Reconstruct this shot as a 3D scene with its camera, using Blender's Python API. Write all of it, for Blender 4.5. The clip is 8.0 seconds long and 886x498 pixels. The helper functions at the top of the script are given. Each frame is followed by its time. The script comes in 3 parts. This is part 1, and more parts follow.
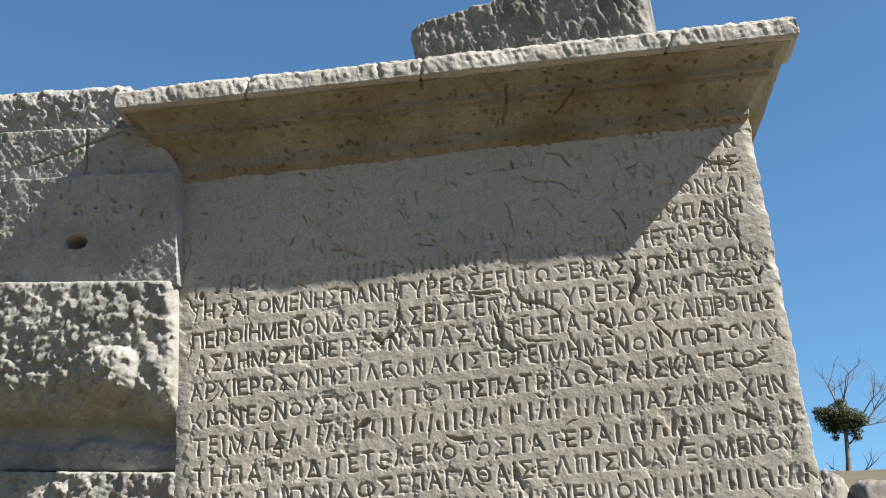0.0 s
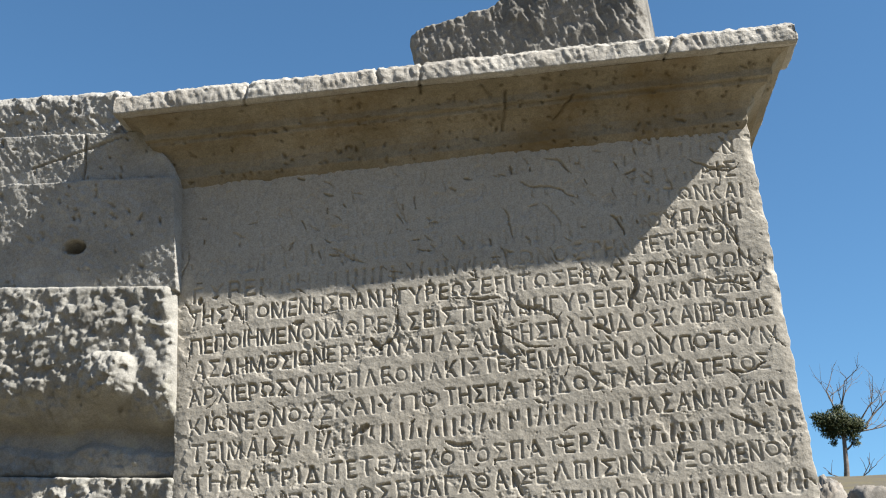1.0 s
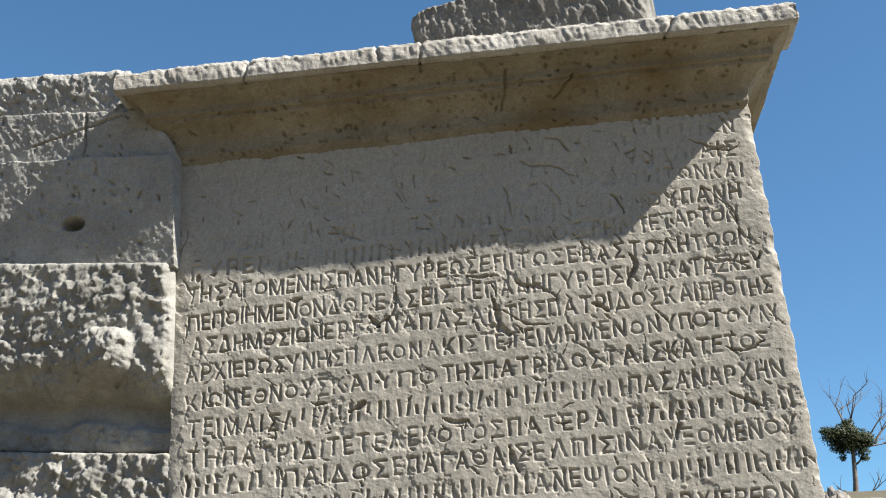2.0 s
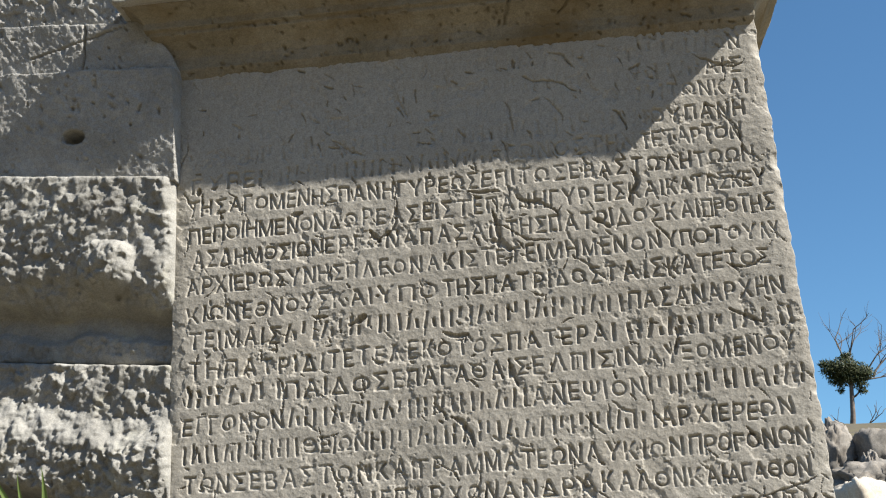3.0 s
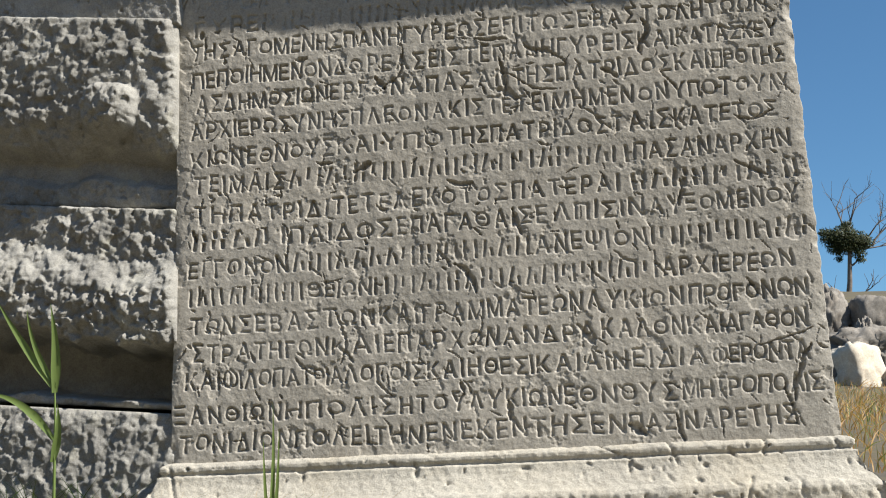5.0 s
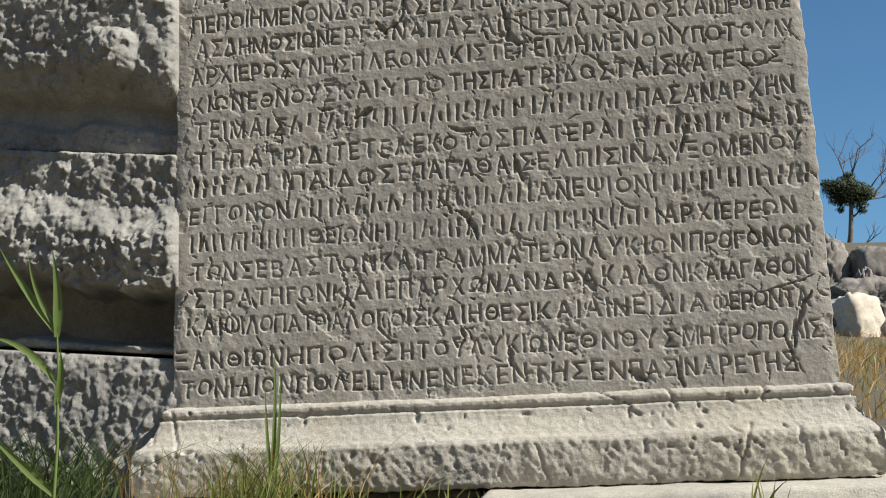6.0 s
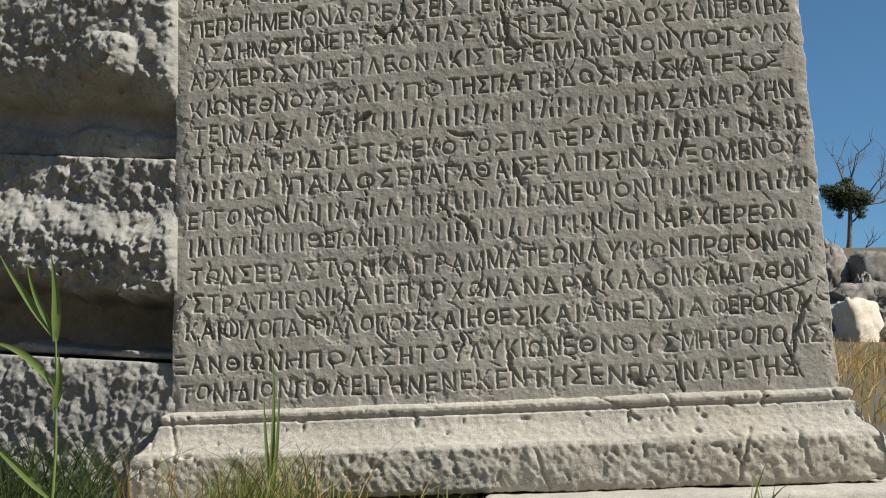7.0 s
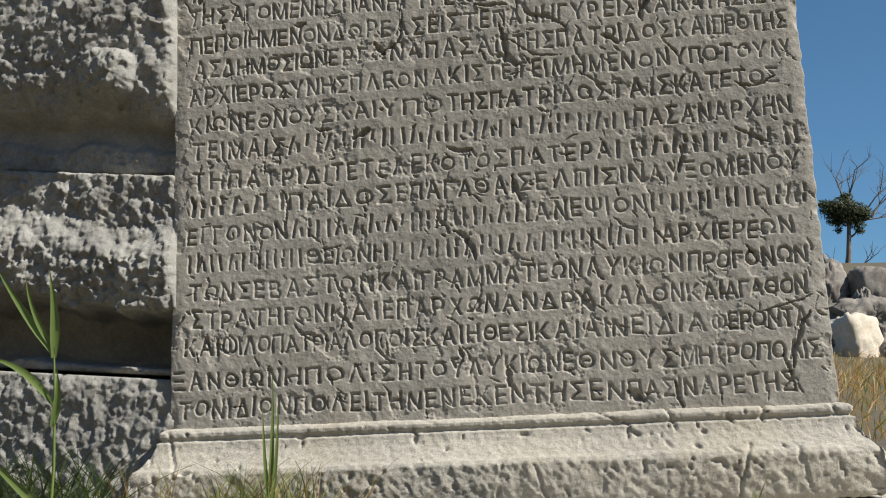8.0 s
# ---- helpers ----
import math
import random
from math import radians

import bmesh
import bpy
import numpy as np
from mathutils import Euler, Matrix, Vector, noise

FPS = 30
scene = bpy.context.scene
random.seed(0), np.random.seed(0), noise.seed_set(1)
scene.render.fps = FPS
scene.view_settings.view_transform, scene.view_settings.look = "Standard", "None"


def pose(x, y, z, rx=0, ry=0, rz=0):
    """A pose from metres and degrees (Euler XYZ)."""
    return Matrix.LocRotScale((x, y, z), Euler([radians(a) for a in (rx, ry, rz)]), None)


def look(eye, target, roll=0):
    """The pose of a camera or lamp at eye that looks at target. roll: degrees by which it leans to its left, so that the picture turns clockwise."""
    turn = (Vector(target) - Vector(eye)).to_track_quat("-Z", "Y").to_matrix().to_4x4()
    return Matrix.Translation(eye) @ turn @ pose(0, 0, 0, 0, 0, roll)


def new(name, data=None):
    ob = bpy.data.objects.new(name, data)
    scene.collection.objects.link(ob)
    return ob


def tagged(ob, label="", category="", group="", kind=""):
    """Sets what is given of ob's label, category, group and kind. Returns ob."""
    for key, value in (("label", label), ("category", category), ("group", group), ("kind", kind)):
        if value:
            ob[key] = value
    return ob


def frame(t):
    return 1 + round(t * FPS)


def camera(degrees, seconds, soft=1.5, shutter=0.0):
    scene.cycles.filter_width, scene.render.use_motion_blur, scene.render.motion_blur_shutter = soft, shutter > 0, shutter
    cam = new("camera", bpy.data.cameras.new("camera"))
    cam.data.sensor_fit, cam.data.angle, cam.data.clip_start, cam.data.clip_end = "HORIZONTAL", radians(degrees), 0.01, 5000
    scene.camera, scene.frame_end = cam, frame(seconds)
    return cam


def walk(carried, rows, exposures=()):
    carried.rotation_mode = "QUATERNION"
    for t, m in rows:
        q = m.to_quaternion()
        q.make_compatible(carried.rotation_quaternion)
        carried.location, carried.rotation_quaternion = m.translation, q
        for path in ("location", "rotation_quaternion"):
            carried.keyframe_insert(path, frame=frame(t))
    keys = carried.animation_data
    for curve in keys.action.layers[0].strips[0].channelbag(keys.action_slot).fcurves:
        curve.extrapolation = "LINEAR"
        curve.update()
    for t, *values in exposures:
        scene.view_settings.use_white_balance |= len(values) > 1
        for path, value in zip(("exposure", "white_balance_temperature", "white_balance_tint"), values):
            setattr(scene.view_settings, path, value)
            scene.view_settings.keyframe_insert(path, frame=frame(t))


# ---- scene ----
cam = camera(42.3, 8.0, soft=1.1)

# the pillar has settled: its right side stands higher; rows are given along the pillar's own axes
LEAN = pose(0, 0, 0, 0, -4, 0)
PATH = [
    (0, (0.608, -1.865, 0.059), (0.480, -0.001, 0.772), -4.3),
    (0.5, (0.606, -1.866, 0.060), (0.481, -0.002, 0.776), -4.3),
    (1, (0.607, -1.865, 0.060), (0.483, -0.004, 0.781), -4.3),
    (1.2, (0.608, -1.864, 0.058), (0.483, -0.004, 0.781), -4.3),
    (2.3, (0.620, -1.828, -0.010), (0.479, 0.022, 0.737), -3.6),
    (2.5, (0.620, -1.827, -0.012), (0.476, 0.035, 0.705), -3.5),
    (3, (0.618, -1.822, -0.022), (0.466, 0.069, 0.611), -3.3),
    (3.5, (0.616, -1.819, -0.030), (0.458, 0.092, 0.542), -3.0),
    (4, (0.613, -1.817, -0.038), (0.450, 0.109, 0.474), -2.7),
    (4.5, (0.613, -1.817, -0.043), (0.445, 0.123, 0.416), -2.5),
    (6, (0.612, -1.815, -0.052), (0.433, 0.151, 0.266), -2.1),
    (6.5, (0.613, -1.813, -0.052), (0.433, 0.155, 0.254), -2.1),
    (7, (0.612, -1.814, -0.053), (0.435, 0.152, 0.274), -2.1),
    (7.5, (0.613, -1.813, -0.053), (0.436, 0.149, 0.294), -2.1),
    (8, (0.612, -1.813, -0.053), (0.438, 0.148, 0.301), -2.2),
]
walk(cam, [(t, LEAN @ look(e, g, r)) for t, e, g, r in PATH], [(0, 1.15), (1.2, 1.17), (2.5, 1.11), (3.5, 0.95), (4.5, 0.87), (6, 0.53), (6.5, 0.45), (8, 0.45)])

# ---- light ----
SUN = (LEAN.to_3x3() @ Vector((0.335, -0.098, 0.335))).normalized()
world = bpy.data.worlds.new("sky")
scene.world = world
world.use_nodes = True
wn = world.node_tree.nodes
sky = wn.new("ShaderNodeTexSky")
sky.sky_type = "NISHITA"
sky.sun_disc = False
sky.sun_elevation = math.asin(SUN.z)
sky.sun_rotation = math.atan2(SUN.x, SUN.y)
sky.altitude = 200
sky.air_density = 0.9
sky.dust_density = 0.0
sky.ozone_density = 4.0
wn["Background"].inputs[1].default_value = 0.072
clear = wn.new("ShaderNodeMix")
clear.data_type, clear.blend_type = "RGBA", "MULTIPLY"
clear.inputs[0].default_value, clear.inputs[7].default_value = 1.0, (0.74, 1.0, 1.03, 1)
world.node_tree.links.new(sky.outputs[0], clear.inputs[6])
world.node_tree.links.new(clear.outputs[2], wn["Background"].inputs[0])
sun = new("sun", bpy.data.lights.new("sun", "SUN"))
sun.data.energy = 5.0
sun.data.angle = radians(0.53)
sun.data.color = (1.0, 0.95, 0.86)
sun.matrix_world = look(SUN * 30, (0, 0, 0))


# ---- noise ----
def lattice(ix, iy, iz, seed):
    h = (ix * 73856093) ^ (iy * 19349663) ^ (iz * 83492791) ^ (seed * 2654435761)
    h = (h ^ (h >> 13)) * 1274126177 & 0x7FFFFFFF
    h = (h ^ (h >> 16)) * 374761393 & 0x7FFFFFFF
    return ((h ^ (h >> 15)) & 0xFFFFF) / 524287.5 - 1.0


TWIST = np.array(Euler((0.6, 0.5, 0.9)).to_matrix())


def vnoise(p, freq, seed=0):
    """Smooth value noise in -1..1 at the points p (..., 3)."""
    q = (np.asarray(p, float) @ TWIST) * freq + 1000.0 + 0.37 * seed
    i = np.floor(q).astype(np.int64)
    f = q - i
    f = f * f * f * (f * (f * 6 - 15) + 10)
    out = 0.0
    for dx in (0, 1):
        for dy in (0, 1):
            for dz in (0, 1):
                w = (f[..., 0] if dx else 1 - f[..., 0]) * (f[..., 1] if dy else 1 - f[..., 1]) * (f[..., 2] if dz else 1 - f[..., 2])
                out = out + w * lattice(i[..., 0] + dx, i[..., 1] + dy, i[..., 2] + dz, seed)
    return out


def fbm(p, freq, octaves=4, seed=0, gain=0.5):
    out, a, total = 0.0, 1.0, 0.0
    for k in range(octaves):
        out = out + a * vnoise(p, freq * 2.03**k, seed + 17 * k)
        total += a
        a *= gain
    return out / total


def facets(p, freq, seed=0):
    """Chipped facets: each cell of a Voronoi split has a plane of its own. Roughly -1..1."""
    q = np.asarray(p, float) * freq + 500.0
    i = np.floor(q).astype(np.int64)
    best = np.full(q.shape[:-1], 1e9)
    out = np.zeros(q.shape[:-1])
    for dx in (-1, 0, 1):
        for dy in (-1, 0, 1):
            for dz in (-1, 0, 1):
                c = i + np.array((dx, dy, dz))
                jit = [lattice(c[..., 0], c[..., 1], c[..., 2], seed + k) for k in range(7)]
                off = [q[..., k] - c[..., k] - 0.5 - 0.45 * jit[k] for k in range(3)]
                d = off[0] ** 2 + off[1] ** 2 + off[2] ** 2
                val = 0.5 * jit[3] + 0.8 * (off[0] * jit[4] + off[1] * jit[5] + off[2] * jit[6])
                near = d < best
                best = np.where(near, d, best)
                out = np.where(near, val, out)
    return out


def tool_marks(p, freq, seed=0, lean=0.6):
    """Short slanting strokes of a point chisel on an upright face. Roughly -1..1."""
    p = np.asarray(p, float)
    a = p[..., 0] * math.cos(lean) + p[..., 2] * math.sin(lean)
    b = p[..., 2] * math.cos(lean) - p[..., 0] * math.sin(lean)
    q = np.stack([a, p[..., 1], b * 0.28], -1)
    q[..., 0] += 0.006 * fbm(p, 20, 2, seed + 7)
    return np.clip(1.6 * fbm(q, freq, 3, seed, 0.6), -1, 1)


def pecks(p, box, count, seed, small=0.0012, large=0.0032):
    """Scattered slanting nicks over box (x0, x1, z0, z1): 0 to 1 where the stone is missing."""
    r = random.Random(seed)
    out = np.zeros(p.shape[:-1])
    for k in range(count):
        x, z, w = r.uniform(*box[:2]), r.uniform(*box[2:]), r.uniform(small, large)
        lean, tall = r.gauss(0.55, 0.5), r.uniform(1.2, 3.4)
        dx, dz = p[..., 0] - x, p[..., 2] - z
        a = dx * math.cos(lean) + dz * math.sin(lean)
        b = dz * math.cos(lean) - dx * math.sin(lean)
        np.maximum(out, np.clip(1.3 - (a / w) ** 2 - (b / (w * tall)) ** 2, 0, 1) * r.uniform(0.5, 1.0), out=out)
    return out


# ---- mesh helpers ----
def fill_mesh(name, verts, quads, ngons=(), smooth=True):
    me = bpy.data.meshes.new(name)
    verts = np.asarray(verts, np.float32).reshape(-1, 3)
    quads = np.asarray(quads, np.int32).reshape(-1, 4)
    loops = [quads.ravel()] + [np.asarray(n, np.int32) for n in ngons]
    sizes = np.r_[np.full(len(quads), 4), [len(n) for n in ngons]].astype(np.int32)
    me.vertices.add(len(verts))
    me.vertices.foreach_set("co", verts.ravel())
    allloops = np.concatenate(loops).astype(np.int32)
    me.loops.add(len(allloops))
    me.loops.foreach_set("vertex_index", allloops)
    me.polygons.add(len(sizes))
    me.polygons.foreach_set("loop_start", np.r_[0, np.cumsum(sizes)[:-1]].astype(np.int32))
    flags = np.r_[np.full(len(quads), smooth), np.zeros(len(ngons), bool)]
    me.update(calc_edges=True)
    me.polygons.foreach_set("use_smooth", flags)
    me.validate()
    return me


def grid_quads(nr, nc, base=0):
    r, c = np.meshgrid(np.arange(nr - 1), np.arange(nc - 1), indexing="ij")
    a = base + r * nc + c
    return np.stack([a, a + 1, a + nc + 1, a + nc], -1).reshape(-1, 4)


def slab_mesh(name, P, back):
    """A relief P (rows up, columns to the right) closed by sides and a flat back at y = back."""
    nr, nc = P.shape[:2]
    idx = np.arange(nr * nc).reshape(nr, nc)
    ring = np.r_[idx[0, :-1], idx[:-1, -1], idx[-1, :0:-1], idx[:0:-1, 0]]
    flat = P.reshape(-1, 3)
    rear = flat[ring].copy()
    rear[:, 1] = back
    b = nr * nc + np.arange(len(ring))
    side = np.stack([ring, b, np.roll(b, -1), np.roll(ring, -1)], -1)
    return fill_mesh(name, np.r_[flat, rear], np.r_[grid_quads(nr, nc), side], [b[::-1]])


def grid_normals(P):
    du = np.gradient(P, axis=1)
    dv = np.gradient(P, axis=0)
    n = np.cross(du, dv)
    return n / np.maximum(np.linalg.norm(n, axis=-1, keepdims=True), 1e-9)


def moulding_mesh(name, profile, x0, x1, left_back, right_back, step, relief):
    """A profile of (projection, height) run along the left, front and right sides; relief(P, n) moves the surface."""
    pr = np.array(profile, float)
    s = np.r_[0, np.cumsum(np.hypot(*np.diff(pr, axis=0).T))]
    k = np.concatenate([np.linspace(a, b, max(1, round((b - a) / step)) + 1)[:-1] for a, b in zip(s[:-1], s[1:])] + [s[-1:]])
    p, z = np.interp(k, s, pr[:, 0]), np.interp(k, s, pr[:, 1])
    nl, nf, nr = int((left_back + 0.08) / step) + 2, int((x1 - x0) / step), int((right_back + 0.08) / step / 3) + 2
    rows = []
    for pp, zz in zip(p, z):
        left = np.c_[np.full(nl, x0 - pp), np.linspace(left_back, -pp, nl)]
        front = np.c_[np.linspace(x0 - pp, x1 + pp, nf), np.full(nf, -pp)][1:]
        right = np.c_[np.full(nr, x1 + pp), np.linspace(-pp, right_back, nr)][1:]
        xy = np.r_[left, front, right]
        rows.append(np.c_[xy, np.full(len(xy), zz)])
    P = np.array(rows)
    P = P + relief(P, grid_normals(P))
    m, n = P.shape[:2]
    idx = np.arange(m * n).reshape(m, n)
    ngons = [idx[-1], idx[0, ::-1], np.r_[idx[::-1, 0][::-1], idx[::-1, -1]]]
    return fill_mesh(name, P, grid_quads(m, n), ngons)


def boulder_mesh(name, sx, sy, sz, seed, n=28, rough=0.16, boxy=3.0):
    """A weathered stone: a rounded box of facets, standing on z = 0."""
    th = np.linspace(-math.pi / 2, math.pi / 2, n)
    ph = np.linspace(0, 2 * math.pi, 2 * n + 1)[:-1]
    T, F = np.meshgrid(th, ph, indexing="ij")
    d = np.stack([np.cos(T) * np.cos(F), np.cos(T) * np.sin(F), np.sin(T)], -1)
    r = 1.0 / (np.abs(d) ** boxy).sum(-1) ** (1.0 / boxy)
    P = d * r[..., None]
    P = P * (1 + rough * facets(P, 1.6, seed) + 0.5 * rough * facets(P, 3.7, seed + 3) + 0.35 * rough * fbm(P, 6, 4, seed))[..., None]
    P = P * np.array((sx, sy, sz)) / 2
    m, k = P.shape[:2]
    P[..., 2] -= P[..., 2].min()
    quads = []
    a = np.arange(m * k).reshape(m, k)
    quads = np.stack([a[:-1], np.roll(a[:-1], -1, 1), np.roll(a[1:], -1, 1), a[1:]], -1).reshape(-1, 4)
    me = fill_mesh(name, P, quads)
    bm = bmesh.new()
    bm.from_mesh(me)
    bmesh.ops.remove_doubles(bm, verts=bm.verts, dist=1e-5)
    bm.to_mesh(me)
    bm.free()
    return me


def blade_strip(verts, quads, root, tip, width, bend=(0, 0, 0), segs=6, fold=0.0):
    """Adds one tapering grass blade, folded along its middle."""
    root, tip, bend = np.array(root, float), np.array(tip, float), np.array(bend, float)
    along = tip - root
    side = np.cross(along, (0.15, -1.0, 0.1))
    side /= np.linalg.norm(side) + 1e-9
    base = sum(len(v) for v in verts)
    t = np.linspace(0, 1, segs + 1)
    mid = root + along * t[:, None] + bend * (4 * t * (1 - t))[:, None]
    w = width * np.clip(1.15 * (1 - t**1.7), 0.03, 1) * np.minimum(1, 0.55 + 2 * t)
    out = np.array((0.0, -1.0, 0.0))
    verts.append(np.stack([mid - side * w[:, None] / 2, mid - out * (fold * w)[:, None], mid + side * w[:, None] / 2], 1).reshape(-1, 3))
    for k in range(segs):
        a = base + 3 * k
        quads.append((a, a + 1, a + 4, a + 3))
        quads.append((a + 1, a + 2, a + 5, a + 4))


def tube(verts, quads, pts, radii, n=7):
    """Adds a round stem through pts."""
    pts = np.array(pts, float)
    base = sum(len(v) for v in verts)
    tan = np.gradient(pts, axis=0)
    tan /= np.linalg.norm(tan, axis=1, keepdims=True) + 1e-9
    a = np.cross(tan, (0.31, 0.95, 0.05))
    a /= np.linalg.norm(a, axis=1, keepdims=True) + 1e-9
    b = np.cross(tan, a)
    ang = np.linspace(0, 2 * math.pi, n + 1)[:-1]
    ring = pts[:, None] + np.array(radii, float)[:, None, None] * (np.cos(ang)[None, :, None] * a[:, None] + np.sin(ang)[None, :, None] * b[:, None])
    verts.append(ring.reshape(-1, 3))
    for k in range(len(pts) - 1):
        for j in range(n):
            p = base + k * n
            quads.append((p + j, p + (j + 1) % n, p + n + (j + 1) % n, p + n + j))


def part(name, me, material, parent=None, label=""):
    ob = new(name, me)
    if not me.materials:
        me.materials.append(material)
    if parent is not None:
        ob.parent = parent
    if label:
        ob["label"] = label
    return ob


# ---- materials ----
def nodes_of(name):
    m = bpy.data.materials.new(name)
    m.use_nodes = True
    return m, m.node_tree.nodes, m.node_tree.links, m.node_tree.nodes["Principled BSDF"]


def ramp(n, l, src, stops):
    r = n.new("ShaderNodeValToRGB")
    while len(r.color_ramp.elements) < len(stops):
        r.color_ramp.elements.new(0.5)
    for e, (pos, col) in zip(r.color_ramp.elements, stops):
        e.position, e.color = pos, (*col, 1) if len(col) == 3 else (col[0], col[0], col[0], 1)
    l.new(src, r.inputs[0])
    return r.outputs[0]


def noise_node(n, l, coord, scale, detail=6, rough=0.6, distort=0.0):
    t = n.new("ShaderNodeTexNoise")
    t.inputs["Scale"].default_value, t.inputs["Detail"].default_value = scale, detail
    t.inputs["Roughness"].default_value, t.inputs["Distortion"].default_value = rough, distort
    l.new(coord, t.inputs["Vector"])
    return t.outputs["Fac"]


def blend(n, l, fac, a, b, mode="MIX"):
    m = n.new("ShaderNodeMix")
    m.data_type, m.blend_type = "RGBA", mode
    for sock, val in ((m.inputs[0], fac), (m.inputs[6], a), (m.inputs[7], b)):
        if isinstance(val, (int, float)):
            sock.default_value = val
        elif isinstance(val, tuple):
            sock.default_value = (*val, 1)
        else:
            l.new(val, sock)
    return m.outputs[2]


def stone(name, dark, mid, light, stain=(0.3, 0.24, 0.13), stain_amount=0.35, grain=220.0, bump=0.55, lichen=0.0, blotch=3.0, pits=0.35):
    """Weathered limestone: blotches, grain, pits, warm stains and pale lichen."""
    m, n, l, b = nodes_of(name)
    co = n.new("ShaderNodeTexCoord").outputs["Object"]
    big = noise_node(n, l, co, blotch, 5, 0.6)
    col = ramp(n, l, big, [(0.3, dark), (0.5, mid), (0.72, light)])
    fine = noise_node(n, l, co, grain * 0.4, 8, 0.75)
    col = blend(n, l, 0.55, col, ramp(n, l, fine, [(0.3, (0.35,)), (0.5, (0.5,)), (0.72, (0.68,))]), "OVERLAY")
    crisp = noise_node(n, l, co, grain * 1.7, 3, 0.6)
    col = blend(n, l, 0.4, col, ramp(n, l, crisp, [(0.35, (0.3,)), (0.5, (0.5,)), (0.65, (0.66,))]), "OVERLAY")
    st = ramp(n, l, noise_node(n, l, co, 6.0, 7, 0.65, 0.6), [(0.48, (0.0,)), (0.72, (1.0,))])
    amt = n.new("ShaderNodeMath")
    amt.operation = "MULTIPLY"
    amt.inputs[1].default_value = stain_amount
    l.new(st, amt.inputs[0])
    col = blend(n, l, amt.outputs[0], col, stain)
    vor = n.new("ShaderNodeTexVoronoi")
    vor.inputs["Scale"].default_value = grain * 0.45
    l.new(co, vor.inputs["Vector"])
    pit = ramp(n, l, vor.outputs["Distance"], [(0.0, (0.0,)), (0.22, (1.0,))])
    sel = ramp(n, l, noise_node(n, l, co, 21.0, 4, 0.6), [(0.5, (0.0,)), (0.62, (1.0,))])
    pm = n.new("ShaderNodeMath")
    pm.operation = "MAXIMUM"
    inv = n.new("ShaderNodeMath")
    inv.operation = "SUBTRACT"
    inv.inputs[0].default_value = 1.0
    l.new(sel, inv.inputs[1])
    l.new(pit, pm.inputs[0])
    l.new(inv.outputs[0], pm.inputs[1])
    if lichen:
        lf = ramp(n, l, noise_node(n, l, co, 14.0, 8, 0.7, 0.3), [(0.56, (0.0,)), (0.66, (lichen,))])
        col = blend(n, l, lf, col, (0.5, 0.48, 0.36))
    l.new(col, b.inputs["Base Color"])
    b.inputs["Roughness"].default_value = 0.92
    b.inputs["Specular IOR Level"].default_value = 0.2
    bp = n.new("ShaderNodeBump")
    bp.inputs["Strength"].default_value = bump
    bp.inputs["Distance"].default_value = 0.002
    add = n.new("ShaderNodeMath")
    add.operation = "MULTIPLY_ADD"
    add.inputs[1].default_value = pits
    l.new(pm.outputs[0], add.inputs[0])
    both = n.new("ShaderNodeMath")
    both.operation = "ADD"
    l.new(fine, both.inputs[0])
    l.new(crisp, both.inputs[1])
    l.new(both.outputs[0], add.inputs[2])
    l.new(add.outputs[0], bp.inputs["Height"])
    l.new(bp.outputs[0], b.inputs["Normal"])
    return m


def leafy(name, a, b2, rough=0.55, through_light=0.35):
    m, n, l, b = nodes_of(name)
    co = n.new("ShaderNodeTexCoord").outputs["Object"]
    geo = n.new("ShaderNodeNewGeometry")
    f = noise_node(n, l, co, 30.0, 4)
    mix = n.new("ShaderNodeMath")
    mix.operation = "MULTIPLY_ADD"
    mix.inputs[1].default_value = 0.6
    l.new(geo.outputs["Random Per Island"], mix.inputs[0])
    sub = n.new("ShaderNodeMath")
    sub.operation = "MULTIPLY"
    sub.inputs[1].default_value = 0.4
    l.new(f, sub.inputs[0])
    l.new(sub.outputs[0], mix.inputs[2])
    col = ramp(n, l, mix.outputs[0], [(0.1, a), (0.8, b2)])
    l.new(col, b.inputs["Base Color"])
    b.inputs["Roughness"].default_value = rough
    tr = n.new("ShaderNodeBsdfTranslucent")
    l.new(col, tr.inputs["Color"])
    ms = n.new("ShaderNodeMixShader")
    ms.inputs[0].default_value = through_light
    l.new(b.outputs[0], ms.inputs[1])
    l.new(tr.outputs[0], ms.inputs[2])
    l.new(ms.outputs[0], n["Material Output"].inputs["Surface"])
    return m


LIMESTONE = stone("pale_limestone", (0.33, 0.308, 0.268), (0.39, 0.365, 0.32), (0.44, 0.414, 0.365), stain=(0.32, 0.27, 0.2), stain_amount=0.2, bump=0.25)
# cornice in two tones: ochre underside darkened as shaded, upper edge paler as sunlit
CORNICE_STONE = stone("ochre_stained_limestone", (0.19, 0.165, 0.115), (0.27, 0.24, 0.185), (0.36, 0.33, 0.27), stain=(0.17, 0.115, 0.045), stain_amount=0.8, blotch=5.0)
FASCIA_STONE = stone("sunlit_pale_limestone", (0.34, 0.322, 0.29), (0.41, 0.39, 0.355), (0.49, 0.47, 0.43), stain=(0.25, 0.21, 0.16), stain_amount=0.5, blotch=9.0, bump=0.6)
BASE_STONE = stone("bright_limestone", (0.36, 0.335, 0.288), (0.425, 0.4, 0.347), (0.485, 0.46, 0.40), stain=(0.36, 0.3, 0.2), stain_amount=0.3)
WALL_STONE = stone("grey_weathered_limestone", (0.24, 0.233, 0.215), (0.315, 0.307, 0.284), (0.40, 0.39, 0.36), stain=(0.18, 0.17, 0.145), stain_amount=0.5, bump=0.5, blotch=7.0, lichen=0.25)
